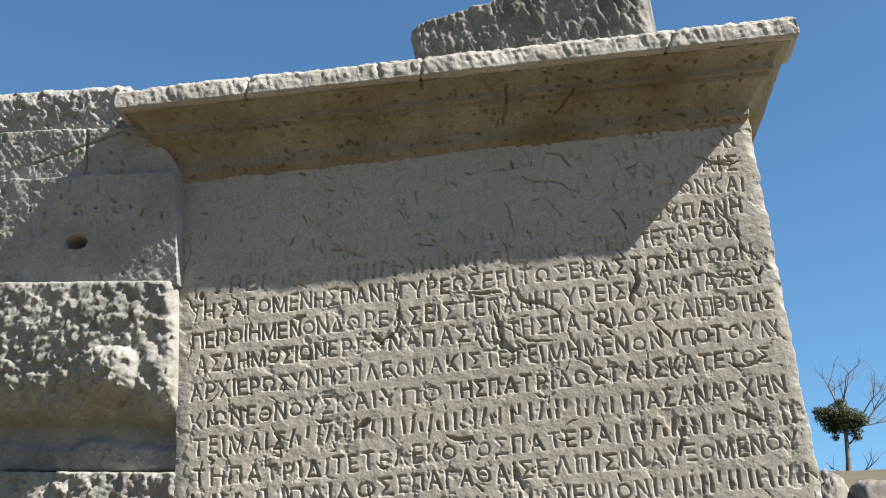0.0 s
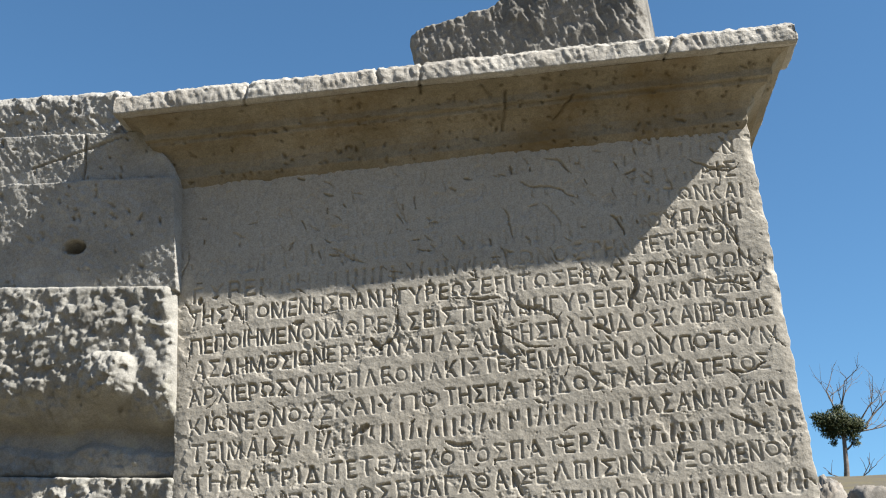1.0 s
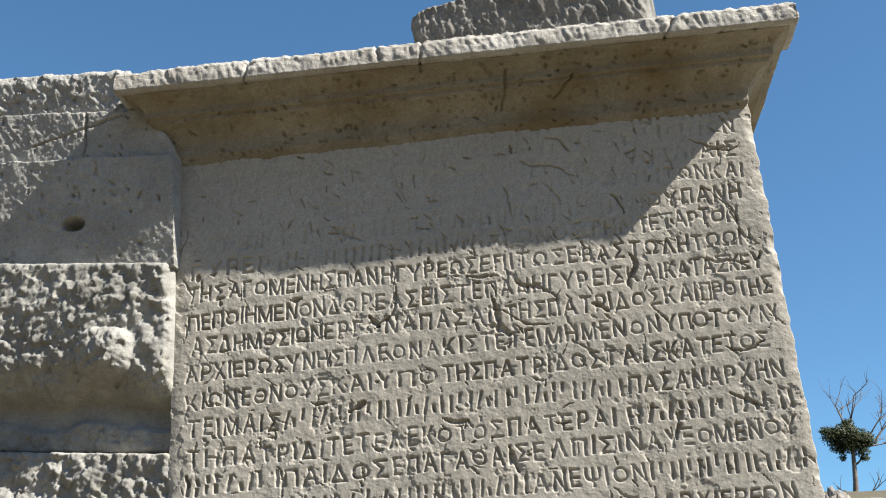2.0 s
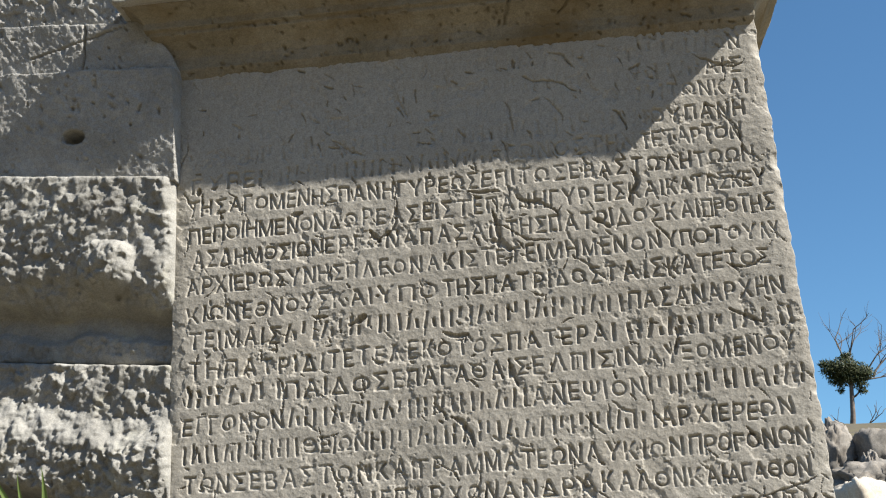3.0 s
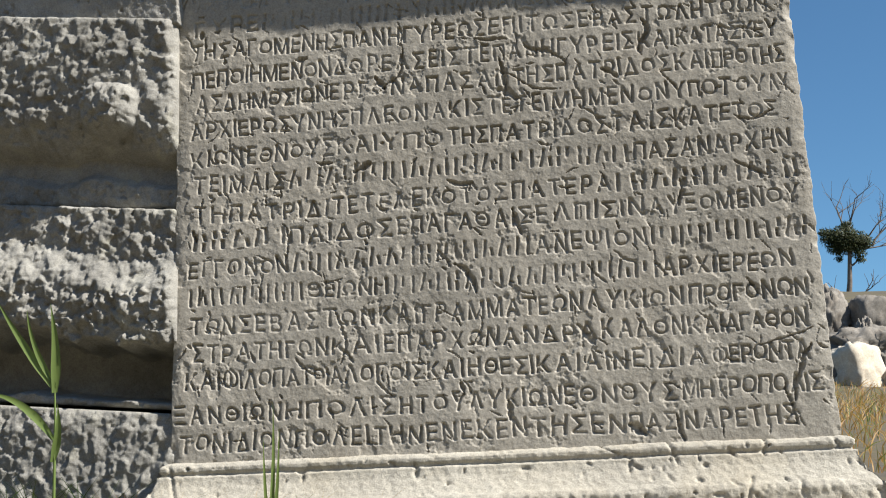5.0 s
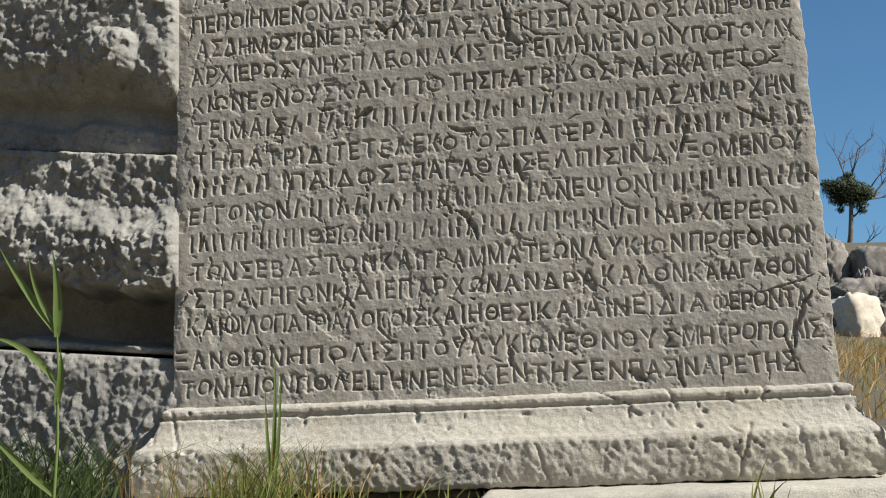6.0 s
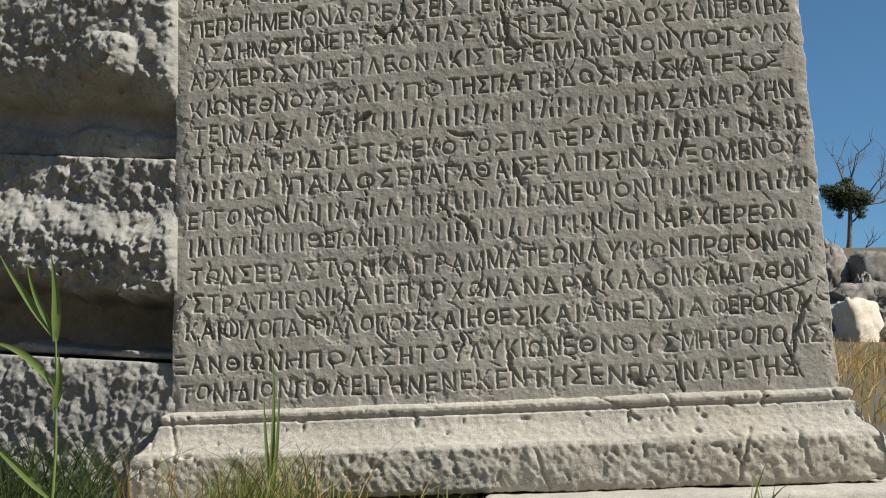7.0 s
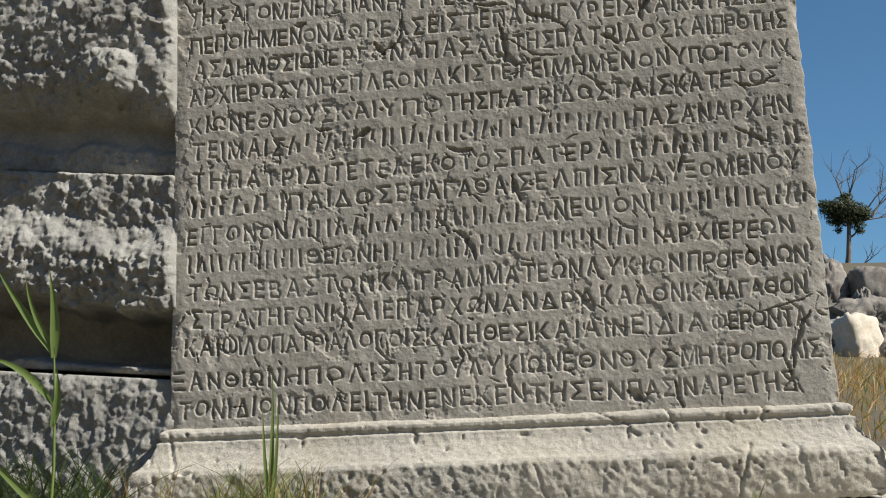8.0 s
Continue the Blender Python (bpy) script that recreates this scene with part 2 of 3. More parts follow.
TOOLED_STONE = stone("grey_tooled_limestone", (0.30, 0.293, 0.272), (0.37, 0.36, 0.337), (0.44, 0.43, 0.402), stain=(0.24, 0.23, 0.205), stain_amount=0.4, bump=0.8, blotch=9.0)
# block on the cornice: base colour darkened for the shadow lying over it
DARK_STONE = stone("shaded_weathered_limestone", (0.13, 0.122, 0.108), (0.21, 0.2, 0.18), (0.32, 0.305, 0.28), stain=(0.1, 0.092, 0.08), stain_amount=0.5, bump=0.5, blotch=9.0)
ROCK = stone("field_rock", (0.13, 0.12, 0.107), (0.22, 0.203, 0.18), (0.33, 0.31, 0.285), stain=(0.25, 0.19, 0.14), stain_amount=0.4, grain=60.0, blotch=3.0)
ROCK_PALE = stone("fresh_pale_rock", (0.5, 0.44, 0.35), (0.58, 0.52, 0.43), (0.64, 0.59, 0.5), stain=(0.5, 0.38, 0.25), stain_amount=0.3, grain=60.0)
GRASS_GREEN = leafy("green_grass", (0.12, 0.17, 0.03), (0.3, 0.32, 0.09))
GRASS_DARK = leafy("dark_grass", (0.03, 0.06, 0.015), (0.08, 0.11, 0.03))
GRASS_DRY = leafy("dry_grass", (0.3, 0.18, 0.06), (0.52, 0.38, 0.16))
GRASS_OCHRE = leafy("ochre_grass", (0.34, 0.16, 0.04), (0.52, 0.34, 0.1))
REED_GREEN = leafy("reed_green", (0.14, 0.22, 0.05), (0.22, 0.3, 0.09))
FOLIAGE = leafy("pine_needles", (0.025, 0.04, 0.012), (0.09, 0.1, 0.035))
BARK, bn, bl, bb = nodes_of("grey_bark")
bco = bn.new("ShaderNodeTexCoord").outputs["Object"]
bl.new(ramp(bn, bl, noise_node(bn, bl, bco, 9.0), [(0.3, (0.09, 0.07, 0.055)), (0.7, (0.22, 0.18, 0.15))]), bb.inputs["Base Color"])
bb.inputs["Roughness"].default_value = 0.9
SOIL, gn, gl, gb = nodes_of("dry_hillside")
gco = gn.new("ShaderNodeTexCoord").outputs["Object"]
gl.new(blend(gn, gl, ramp(gn, gl, noise_node(gn, gl, gco, 1.3, 8), [(0.4, (0.0,)), (0.6, (1.0,))]),
             ramp(gn, gl, noise_node(gn, gl, gco, 22.0, 8, 0.7), [(0.3, (0.05, 0.042, 0.028)), (0.7, (0.12, 0.1, 0.07))]),
             ramp(gn, gl, noise_node(gn, gl, gco, 17.0, 8, 0.7), [(0.3, (0.06, 0.055, 0.025)), (0.7, (0.16, 0.125, 0.06))])), gb.inputs["Base Color"])
gb.inputs["Roughness"].default_value = 0.95


# ---- ground ----
def ground_height(x, y):
    # the rise beyond y = -9 is unseen, added to block skylight on the pillar
    h = np.interp(y, [-3000, -70, -42, -20, -9, -5, -1.9, -1.0, -0.35, -0.1, 3, 5, 8.5, 13, 40, 46, 3000], [20, 20, 19, 8.0, -1.5, -2.6, -1.6, -0.7, -0.17, -0.155, 0.08, 0.36, 0.74, 1.55, 7.0, 7.2, 7.2])
    near = np.clip(1 - np.abs(y) / 3.0, 0, 1)
    return h + near * np.clip(x, -0.6, 1.6) * 0.055 * np.clip((y + 1.5), 0, 1)


u = np.linspace(-1, 1, 221)
gx = 0.5 + 3000 * np.sinh(9 * u) / math.sinh(9)
gy = 0.5 + 3000 * np.sinh(9 * u) / math.sinh(9)
X, Y = np.meshgrid(gx, gy)
G = np.stack([X, Y, ground_height(X, Y)], -1)
bumpy = np.clip(np.hypot(X, Y) / 30, 0.15, 1) * np.clip(400 / (np.hypot(X, Y) + 1), 0, 1)
G[..., 2] += 0.12 * fbm(G * (1, 1, 0), 0.9, 4, 3) * np.clip(bumpy, 0, 0.8)
tagged(part("ground", fill_mesh("ground", G, grid_quads(*X.shape)), SOIL), "dry stony hillside with straw-coloured soil", "ground", kind="structure")

# ---- inscribed pillar ----
DIE_W, DIE_H = 1.05, 0.965
pillar = new("inscribed_pillar")
pillar.matrix_world = LEAN
tagged(pillar, "weathered limestone pillar carved with rows of Greek capitals", "pillar")

INSCRIPTION = """
0.943 0.946 |34@0.035 @1.02
0.906 0.910 |31@0.040 ΩΝ@0.968 @1.025
0.862 0.868 |30@0.035 ΑΙΣ@0.950 @1.022
0.818 0.826 |28@0.030 ΤΩΝΚΑΙ@0.880 @1.026
0.774 0.783 |28@0.030 ΟΥΠΑΝΗ@0.846 @1.016
0.728 0.742 ΓΥΡΕ@0.028 |16@0.150 ΑΓΩΝΟΣ@0.560 ΤΗΝ@0.735 ΤΕΤΑΡΤΟΝ@0.822 @1.000
0.684 0.697 ΤΗΣ@0.023 ΑΓΟΜΕΝΗΣ@0.097 ΠΑΝΗΓΥΡΕΩΣ@0.293 ΕΠΙΤΩ@0.544 ΣΕΒΑΣΤΩ@0.669 ΛΗΤΩΩΝ@0.859 @1.016
0.6355 0.653 ΠΕΠΟΙΗΜΕΝΟΝ@0.026 ΔΩΡΕΑΣ@0.274 ΕΙΣΤΕ@0.439 ΠΑΝΗΓΥΡΕΙΣ@0.549 ΚΑΙ@0.793 ΚΑΤΑΣΚΕΥ@0.858 @1.028
0.591 0.609 ΑΣΔΗΜΟΣΙΩΝ@0.033 ΕΡΓΩΝ@0.268 ΑΠΑΣΑΝ@0.402 ΤΗΣ@0.580 ΠΑΤΡΙΔΟΣ@0.653 ΚΑΙ@0.851 ΠΡΟΤΗΣ@0.913 @1.035
0.543 0.561 ΑΡΧΙΕΡΩΣΥΝΗΣ@0.024 ΠΛΕΟΝΑΚΙΣ@0.303 ΤΕΤΕΙΜΗΜΕΝΟΝ@0.535 ΥΠΟ@0.844 ΤΟΥ@0.920 ΛΥ@0.999 @1.036
0.493 0.515 ΚΙΩΝ@0.027 ΕΘΝΟΥΣ@0.122 ΚΑΙ@0.278 ΥΠΟ@0.354 ΤΗΣ@0.466 ΠΑΤΡΙΔΟΣ@0.538 ΤΑΙΣ@0.739 ΚΑΤΕΤΟΣ@0.843 @1.013
0.446 0.4635 ΤΕΙΜΑΙΣ@0.030 |21@0.196 ΠΑΣΑΝ@0.771 ΑΡΧΗΝ@0.901 @1.032
0.3935 0.414 ΤΗΠΑΤΡΙΔΙ@0.033 ΤΕΤΕΛΕΚΟΤΟΣ@0.269 ΠΑΤΕΡΑ@0.569 |12@0.739 @1.040
0.349 0.371 |7@0.029 ΠΑΙΔΟΣ@0.196 ΕΠΑΓΑΘΑΙΣ@0.376 ΕΛΠΙΣΙΝ@0.606 ΑΥΞΟΜΕΝΟΥ@0.790 @1.035
0.302 0.320 ΕΓΓΟΝΟΝ@0.025 |16@0.201 ΑΝΕΨΙΟΝ@0.601 |11@0.789 @1.042
0.256 0.268 |9@0.027 ΘΕΙΩΝ@0.226 |18@0.335 ΑΡΧΙΕΡΕΩΝ@0.803 @1.014
0.207 0.220 ΤΩΝ@0.030 ΣΕΒΑΣΤΩΝ@0.108 ΚΑΙ@0.343 ΓΡΑΜΜΑΤΕΩΝ@0.413 ΛΥΚΙΩΝ@0.679 ΠΡΟΓΟΝΩΝ@0.839 @1.030
0.163 0.172 ΣΤΡΑΤΗΓΩΝ@0.032 ΚΑΙ@0.264 ΕΠΑΡΧΩΝ@0.349 ΑΝΔΡΑ@0.543 ΚΑΛΟΝ@0.699 ΚΑΙ@0.835 ΑΓΑΘΟΝ@0.893 @1.023
0.118 0.121 ΚΑΙ@0.022 ΦΙΛΟΠΑΤΡΙΑ@0.084 ΛΟΓΟΙΣ@0.283 ΚΑΙ@0.418 ΗΘΕΣΙ@0.484 ΚΑΙΑΙΝΕΙ@0.593 ΔΙΑ@0.782 ΦΕΡΟΝΤΑ@0.867 @1.020
0.064 0.0714 ΞΑΝΘΙΩΝ@0.005 Η@0.188 ΠΟΛΙΣ@0.221 ΗΤΟΥ@0.372 ΛΥΚΙΩΝ@0.484 ΕΘΝΟΥΣ@0.634 ΜΗΤΡΟΠΟΛΙΣ@0.816 @1.035
0.0183 0.0245 ΤΟΝ@0.015 ΙΔΙΟΝ@0.095 ΠΟΛΕΙΤΗΝ@0.203 ΕΝΕΚΕΝ@0.413 ΤΗΣ@0.580 ΕΝ@0.673 ΠΑΣΙΝ@0.732 ΑΡΕΤΗΣ@0.843 @0.993
"""


def read_rows():
    """Each row: its height at the left and right, then (word, start, end); | and a count stand for worn letters, cut as plain bars."""
    rows = []
    for line in INSCRIPTION.split("\n"):
        if line:
            za, zb, *words = line.split()
            found = [w.split("@") for w in words]
            spans = []
            for (w, x), (_, x2) in zip(found[:-1], found[1:]):
                spans.append(("|" * int(w[1:]) if w[0] == "|" else w, float(x), float(x2)))
            rows.append((float(za), float(zb), spans))
    return rows


ROWS = read_rows()


def glyph_outlines(letters):
    """Outlines of the built-in font's letters: segments (n, 2, 2), left edge and width, for a size of 1."""
    curve = bpy.data.curves.new("glyph", "FONT")
    curve.fill_mode, curve.resolution_u, curve.offset = "NONE", 3, -0.017
    ob = new("glyph", curve)
    found = {}
    for ch in sorted(letters):
        curve.body = ch
        bpy.context.view_layer.update()
        ev = ob.evaluated_get(bpy.context.evaluated_depsgraph_get())
        me = ev.to_mesh()
        co = np.array([v.co[:2] for v in me.vertices])
        ed = np.array([e.vertices[:] for e in me.edges])
        found[ch] = (co[ed], co[:, 0].min(), co[:, 0].max() - co[:, 0].min())
        ev.to_mesh_clear()
    bpy.data.objects.remove(ob)
    bpy.data.curves.remove(curve)
    return found


def carve(xs, zs):
    """Depth of the lettering, 0 to 1, on the grid xs, zs."""
    depth = np.zeros((len(zs), len(xs)))
    glyphs = glyph_outlines({c for row in ROWS for w in row[2] for c in w[0]} - {"|"})
    rng = np.random.default_rng(5)
    dx, dz = xs[1] - xs[0], zs[1] - zs[0]
    sub = 3
    size = 0.0290 / 0.728

    def bars(kind):
        """Plain upright or leaning strokes, as segments of a closed outline."""
        t, out = 0.075, []
        marks = {0: [(0.15, 0.0, 0.18, 0.728)], 1: [(0.02, 0.0, 0.04, 0.728), (0.42, 0.0, 0.40, 0.728)], 2: [(0.08, 0.0, 0.2, 0.728), (0.4, 0.05, 0.38, 0.4)],
                 3: [(0.05, 0.3, 0.08, 0.728), (0.4, 0.0, 0.42, 0.728)], 4: [(0.1, 0.0, 0.1, 0.35), (0.14, 0.42, 0.12, 0.728)]}
        for a, za, b, zb in marks[kind]:
            p = np.array([(a, za), (a + t, za), (b + t, zb), (b, zb)])
            out.append(np.stack([p, np.roll(p, -1, 0)], 1))
        seg = np.concatenate(out)
        return seg, seg[..., 0].min(), np.ptp(seg[..., 0])

    cut_letters = []
    for za, zb, spans in ROWS:
        for word, xa, xb in spans:
            shapes = [bars(int(rng.integers(0, 5))) if c == "|" else glyphs[c] for c in word]
            widths = np.array([g[2] * 0.84 for g in shapes]) * size
            gap = ((xb - xa) - widths.sum()) / len(word)
            stretch = 1.0
            if gap < 0.0034 or gap > 0.0085:
                gap = min(max(gap, 0.0034), 0.0085)
                stretch = ((xb - xa) - gap * len(word)) / widths.sum()
            x = xa
            for ch, g, w in zip(word, shapes, widths):
                cut_letters.append((ch, g, x, za + (zb - za) * x / 1.02, 0.84 * size * stretch))
                x += w * stretch + gap
    for ch, (seg, left, wide), x, z0, k in cut_letters:
        tall = size * rng.uniform(0.92, 1.06) * (0.8 if ch in "ΟΘΩ" else 1.0)
        lift = rng.normal(0, 0.0007) + (0.003 if ch in "ΟΘΩ" else 0)
        slant = rng.normal(0, 0.03)
        s = seg.copy()
        sx = (s[..., 0] - left) * k + s[..., 1] * tall * slant + x
        sz = s[..., 1] * tall + z0 + lift
        c0, c1 = np.searchsorted(xs, sx.min()) - 2, np.searchsorted(xs, sx.max()) + 2
        r0, r1 = np.searchsorted(zs, sz.min()) - 2, np.searchsorted(zs, sz.max()) + 2
        c0, r0, c1, r1 = max(c0, 0), max(r0, 0), min(c1, len(xs)), min(r1, len(zs))
        if c1 - c0 > 1 and r1 - r0 > 1:
            px = xs[c0] + (np.arange((c1 - c0) * sub) - (sub - 1) / 2) * dx / sub
            pz = zs[r0] + (np.arange((r1 - r0) * sub) - (sub - 1) / 2) * dz / sub
            PX, PZ = px[None, :, None], pz[:, None, None]
            za, zb, xa2, xb2 = sz[:, 0], sz[:, 1], sx[:, 0], sx[:, 1]
            cross = (za > PZ) != (zb > PZ)
            at = xa2 + (PZ - za) / np.where(zb == za, 1e-12, zb - za) * (xb2 - xa2)
            inside = ((cross & (PX < at)).sum(-1) % 2).astype(float)
            cover = inside.reshape(r1 - r0, sub, c1 - c0, sub).mean((1, 3))
            if ch in "ΑΔΛΓΗΙΚΜΝΠΡΤΥΧΨΦ":
                ends = [np.searchsorted(zs[r0:r1], z0 + lift + e) for e in (0.0006, size * 0.728 - 0.0012)]
                for e in ends:
                    e = min(max(e, 0), r1 - r0 - 1)
                    line = cover[e].copy()
                    cover[e, 1:] = np.maximum(cover[e, 1:], 0.75 * line[:-1])
                    cover[e, :-1] = np.maximum(cover[e, :-1], 0.75 * line[1:])
            patch = depth[r0:r1, c0:c1]
            np.maximum(patch, cover * rng.uniform(0.75, 1.1), out=patch)
    soft = depth.copy()
    for axis in (0, 1):
        soft = 0.25 * np.roll(soft, 1, axis) + 0.5 * soft + 0.25 * np.roll(soft, -1, axis)
    return np.minimum(1.15 * soft, 1.2)


def cracks(xs, zs, starts, seed):
    """Irregular chipped cracks: from (x, z) towards an angle, with a length, a width and a depth."""
    rng = np.random.default_rng(seed)
    depth = np.zeros((len(zs), len(xs)))
    d = xs[1] - xs[0]
    for x, z, ang, length, width, deep in starts:
        n = max(3, int(length / 0.003))
        for k in range(n):
            ang += rng.normal(0, 0.15)
            x, z = x + 0.003 * math.cos(ang), z + 0.003 * math.sin(ang)
            w = width * rng.uniform(0.5, 1.3) * math.sin(math.pi * (k + 0.7) / (n + 0.7)) ** 0.5
            c, r, m = int((x - xs[0]) / d), int((z - zs[0]) / d), int(w / d) + 2
            if m < c < len(xs) - m - 1 and m < r < len(zs) - m - 1:
                q = np.hypot(xs[c - m : c + m + 1][None] - x, zs[r - m : r + m + 1][:, None] - z) / w
                patch = depth[r - m : r + m + 1, c - m : c + m + 1]
                np.maximum(patch, deep * np.clip(1 - q * q, 0, 1), out=patch)
    return depth


D = 0.00105
xs = np.arange(0.0, DIE_W + D / 2, D)
zs = np.arange(0.0, DIE_H + D / 2, D)
XX, ZZ = np.meshgrid(xs, zs)
F = np.stack([XX, np.zeros_like(XX), ZZ], -1)


def wander(field, seed):
    """The mason's unsteady line: shifts the lettering by a millimetre or two, unevenly."""
    cx = np.clip((XX + 0.0022 * fbm(F, 45, 3, seed) + 0.002 * fbm(F, 12, 2, seed + 1)) / D, 0, len(xs) - 1.001)
    cz = np.clip((ZZ + 0.0022 * fbm(F, 45, 3, seed + 2) + 0.003 * fbm(F, 7, 2, seed + 3)) / D, 0, len(zs) - 1.001)
    c, r = cx.astype(int), cz.astype(int)
    a, b = cx - c, cz - r
    return (1 - b) * ((1 - a) * field[r, c] + a * field[r, c + 1]) + b * ((1 - a) * field[r + 1, c] + a * field[r + 1, c + 1])


letters = wander(carve(xs, zs), 45)
chips = [
    (0.206, 0.673, -0.1, 0.022, 0.007, 0.009), (0.345, 0.635, -1.2, 0.03, 0.007, 0.008), (0.726, 0.619, -0.2, 0.036, 0.008, 0.011), (0.304, 0.468, 0.0, 0.034, 0.009, 0.011),
    (0.552, 0.597, -0.4, 0.04, 0.011, 0.006), (0.728, 0.036, -0.7, 0.035, 0.010, 0.010), (0.043, 0.737, -1.5, 0.014, 0.006, 0.010), (0.614, 0.930, -1.2, 0.02, 0.005, 0.009),
    (0.222, 0.950, -0.9, 0.015, 0.004, 0.008), (0.545, 0.083, -1.3, 0.035, 0.007, 0.009), (0.470, 0.118, -1.4, 0.028, 0.005, 0.008), (0.658, 0.195, -0.6, 0.045, 0.008, 0.006),
    (0.240, 0.490, -0.3, 0.03, 0.006, 0.008), (0.030, 0.385, -1.0, 0.02, 0.007, 0.009), (0.780, 0.815, -0.35, 0.05, 0.005, 0.008),
]
fissures = [
    (0.515, 0.690, -0.75, 0.06, 0.005, 0.007), (0.557, 0.655, -1.25, 0.075, 0.007, 0.010), (0.600, 0.672, -0.75, 0.085, 0.006, 0.007), (0.800, 0.705, -1.15, 0.075, 0.008, 0.010),
    (0.464, 0.305, -0.5, 0.07, 0.007, 0.008), (0.440, 0.330, -0.75, 0.04, 0.006, 0.006), (1.022, 0.150, -1.6, 0.10, 0.006, 0.010), (0.940, 0.150, -0.45, 0.09, 0.004, 0.006),
    (0.975, 0.090, -1.7, 0.07, 0.005, 0.008), (0.930, 0.258, -0.7, 0.04, 0.005, 0.007), (0.805, 0.050, -1.5, 0.05, 0.006, 0.009), (0.840, 0.425, -1.0, 0.05, 0.006, 0.008),
    (0.567, 0.392, -1.4, 0.05, 0.007, 0.009), (0.460, 0.445, -0.5, 0.05, 0.006, 0.007), (0.955, 0.880, -0.5, 0.05, 0.005, 0.006), (0.930, 0.450, -0.8, 0.06, 0.006, 0.007),
]
placed = chips + fissures
rng = np.random.default_rng(11)
chance = [(rng.uniform(0, 1.05), rng.uniform(0.02, 0.95), rng.normal(-0.9, 0.5), rng.uniform(0.004, 0.03), rng.uniform(0.0014, 0.003), rng.uniform(0.002, 0.006)) for k in range(560)]
long_ones = [(rng.uniform(0, 1.0), rng.uniform(0.1, 0.95), rng.normal(-0.8, 0.25), rng.uniform(0.04, 0.13), rng.uniform(0.0022, 0.0036), rng.uniform(0.003, 0.006)) for k in range(22)]
scars = cracks(xs, zs, long_ones, 4) + cracks(xs, zs, [(a, b, c, d, 0.72 * w, 0.9 * e) for a, b, c, d, w, e in placed], 2) + cracks(xs, zs, chance, 3)
wear = np.clip(0.8 + 0.8 * fbm(F, 9, 3, 40) + 1.0 * fbm(F, 70, 2, 41), 0.35, 1.1)
flakes = np.clip((fbm(F, 24, 5, 42, 0.6) - 0.2) * 8, 0, 1) * 0.0014
# shade put into the shape: letters cut shallower inside the cornice's shadow
shade_faint = np.maximum(np.clip(1.0 - (ZZ - 0.715) * 8.0, 0.2, 1.0), np.clip((XX - 0.78) * 8, 0, 0.8))
relief = -0.0050 * letters * wear * shade_faint - scars - flakes
relief += 0.0022 * fbm(F, 6, 3, 50) + 0.0009 * fbm(F, 60, 3, 51) + 0.0003 * fbm(F, 200, 2, 52, 0.7)
rim = np.minimum(np.minimum(XX, DIE_W - XX), 0.02) / 0.02
chip = np.clip(fbm(F, 26, 3, 60) - 0.1, 0, 1) * 0.012
relief -= (1 - rim) ** 2 * (0.002 + chip)
F[..., 1] = -relief
taper = 0.01 * ZZ / DIE_H
edge = 0.0022 * fbm(F * (0, 0, 1), 25, 3, 61)
F[..., 0] = XX + taper * (1 - 2 * XX / DIE_W) + edge * np.where(XX < 0.1, (1 - XX / 0.1), 0) - (np.abs(edge) + 0.5 * fbm(F * (0, 0, 1), 60, 2, 62) * 0.006) * np.where(XX > 0.95, (XX - 0.95) / 0.1, 0)
die = part("die", slab_mesh("die", F, 0.52), LIMESTONE, pillar, "pale limestone shaft carved with twenty-one rows of Greek capitals")


def cornice_relief(P, n):
    flat = P * (1, 0, 1) + np.stack([0 * P[..., 1], 0 * P[..., 1], -P[..., 1]], -1)
    pits = 0.007 * pecks(flat, (-0.08, 1.12, 0.96, 1.15), 260, 71, 0.0012, 0.0028)
    top = np.clip((P[..., 2] - 1.06) / 0.02, 0, 1)
    amount = 0.0022 * fbm(P, 14, 4, 70) + 0.0012 * fbm(P, 90, 3, 72) - pits * (1 - 0.8 * top)
    amount = amount + top * (0.0008 * facets(P, 110, 73) + 0.0020 * tool_marks(P, 150, 74, 0.3) + 0.003 * fbm(P, 16, 3, 76) - 0.001)
    for x, z0, z1, tilt in [(0.605, 0.99, 1.05, 0.25), (0.47, 1.055, 1.12, 0.1), (0.40, 1.07, 1.12, -0.2), (0.90, 1.06, 1.12, 0.5), (0.155, 1.06, 1.12, 0.2), (0.70, 1.0, 1.03, 1.2)]:
        d = P[..., 0] - x - tilt * (P[..., 2] - z0) - 0.004 * fbm(P * (0, 0, 1), 60, 2, 75)
        amount = amount - 0.007 * np.exp(-((d / 0.002) ** 2)) * (P[..., 2] > z0) * (P[..., 2] < z1)
    return n * amount[..., None]


cornice_profile = [(-0.003, 0.95), (0.003, 0.958), (0.009, 0.966), (0.0095, 0.976), (0.012, 0.988), (0.019, 1.000), (0.031, 1.011), (0.046, 1.018), (0.047, 1.027), (0.054, 1.0275),
                   (0.055, 1.040), (0.061, 1.050), (0.072, 1.058), (0.084, 1.062), (0.080, 1.068), (0.0, 1.070)]
part("cornice", moulding_mesh("cornice", cornice_profile, 0.014, 1.031, 0.02, 0.5, 0.0022, cornice_relief), CORNICE_STONE, pillar, "projecting moulded cornice with ochre-stained underside")
fascia_profile = [(0.0, 1.064), (0.075, 1.063), (0.092, 1.062), (0.098, 1.066), (0.099, 1.080), (0.097, 1.097), (0.091, 1.105), (0.070, 1.109), (0.0, 1.111)]
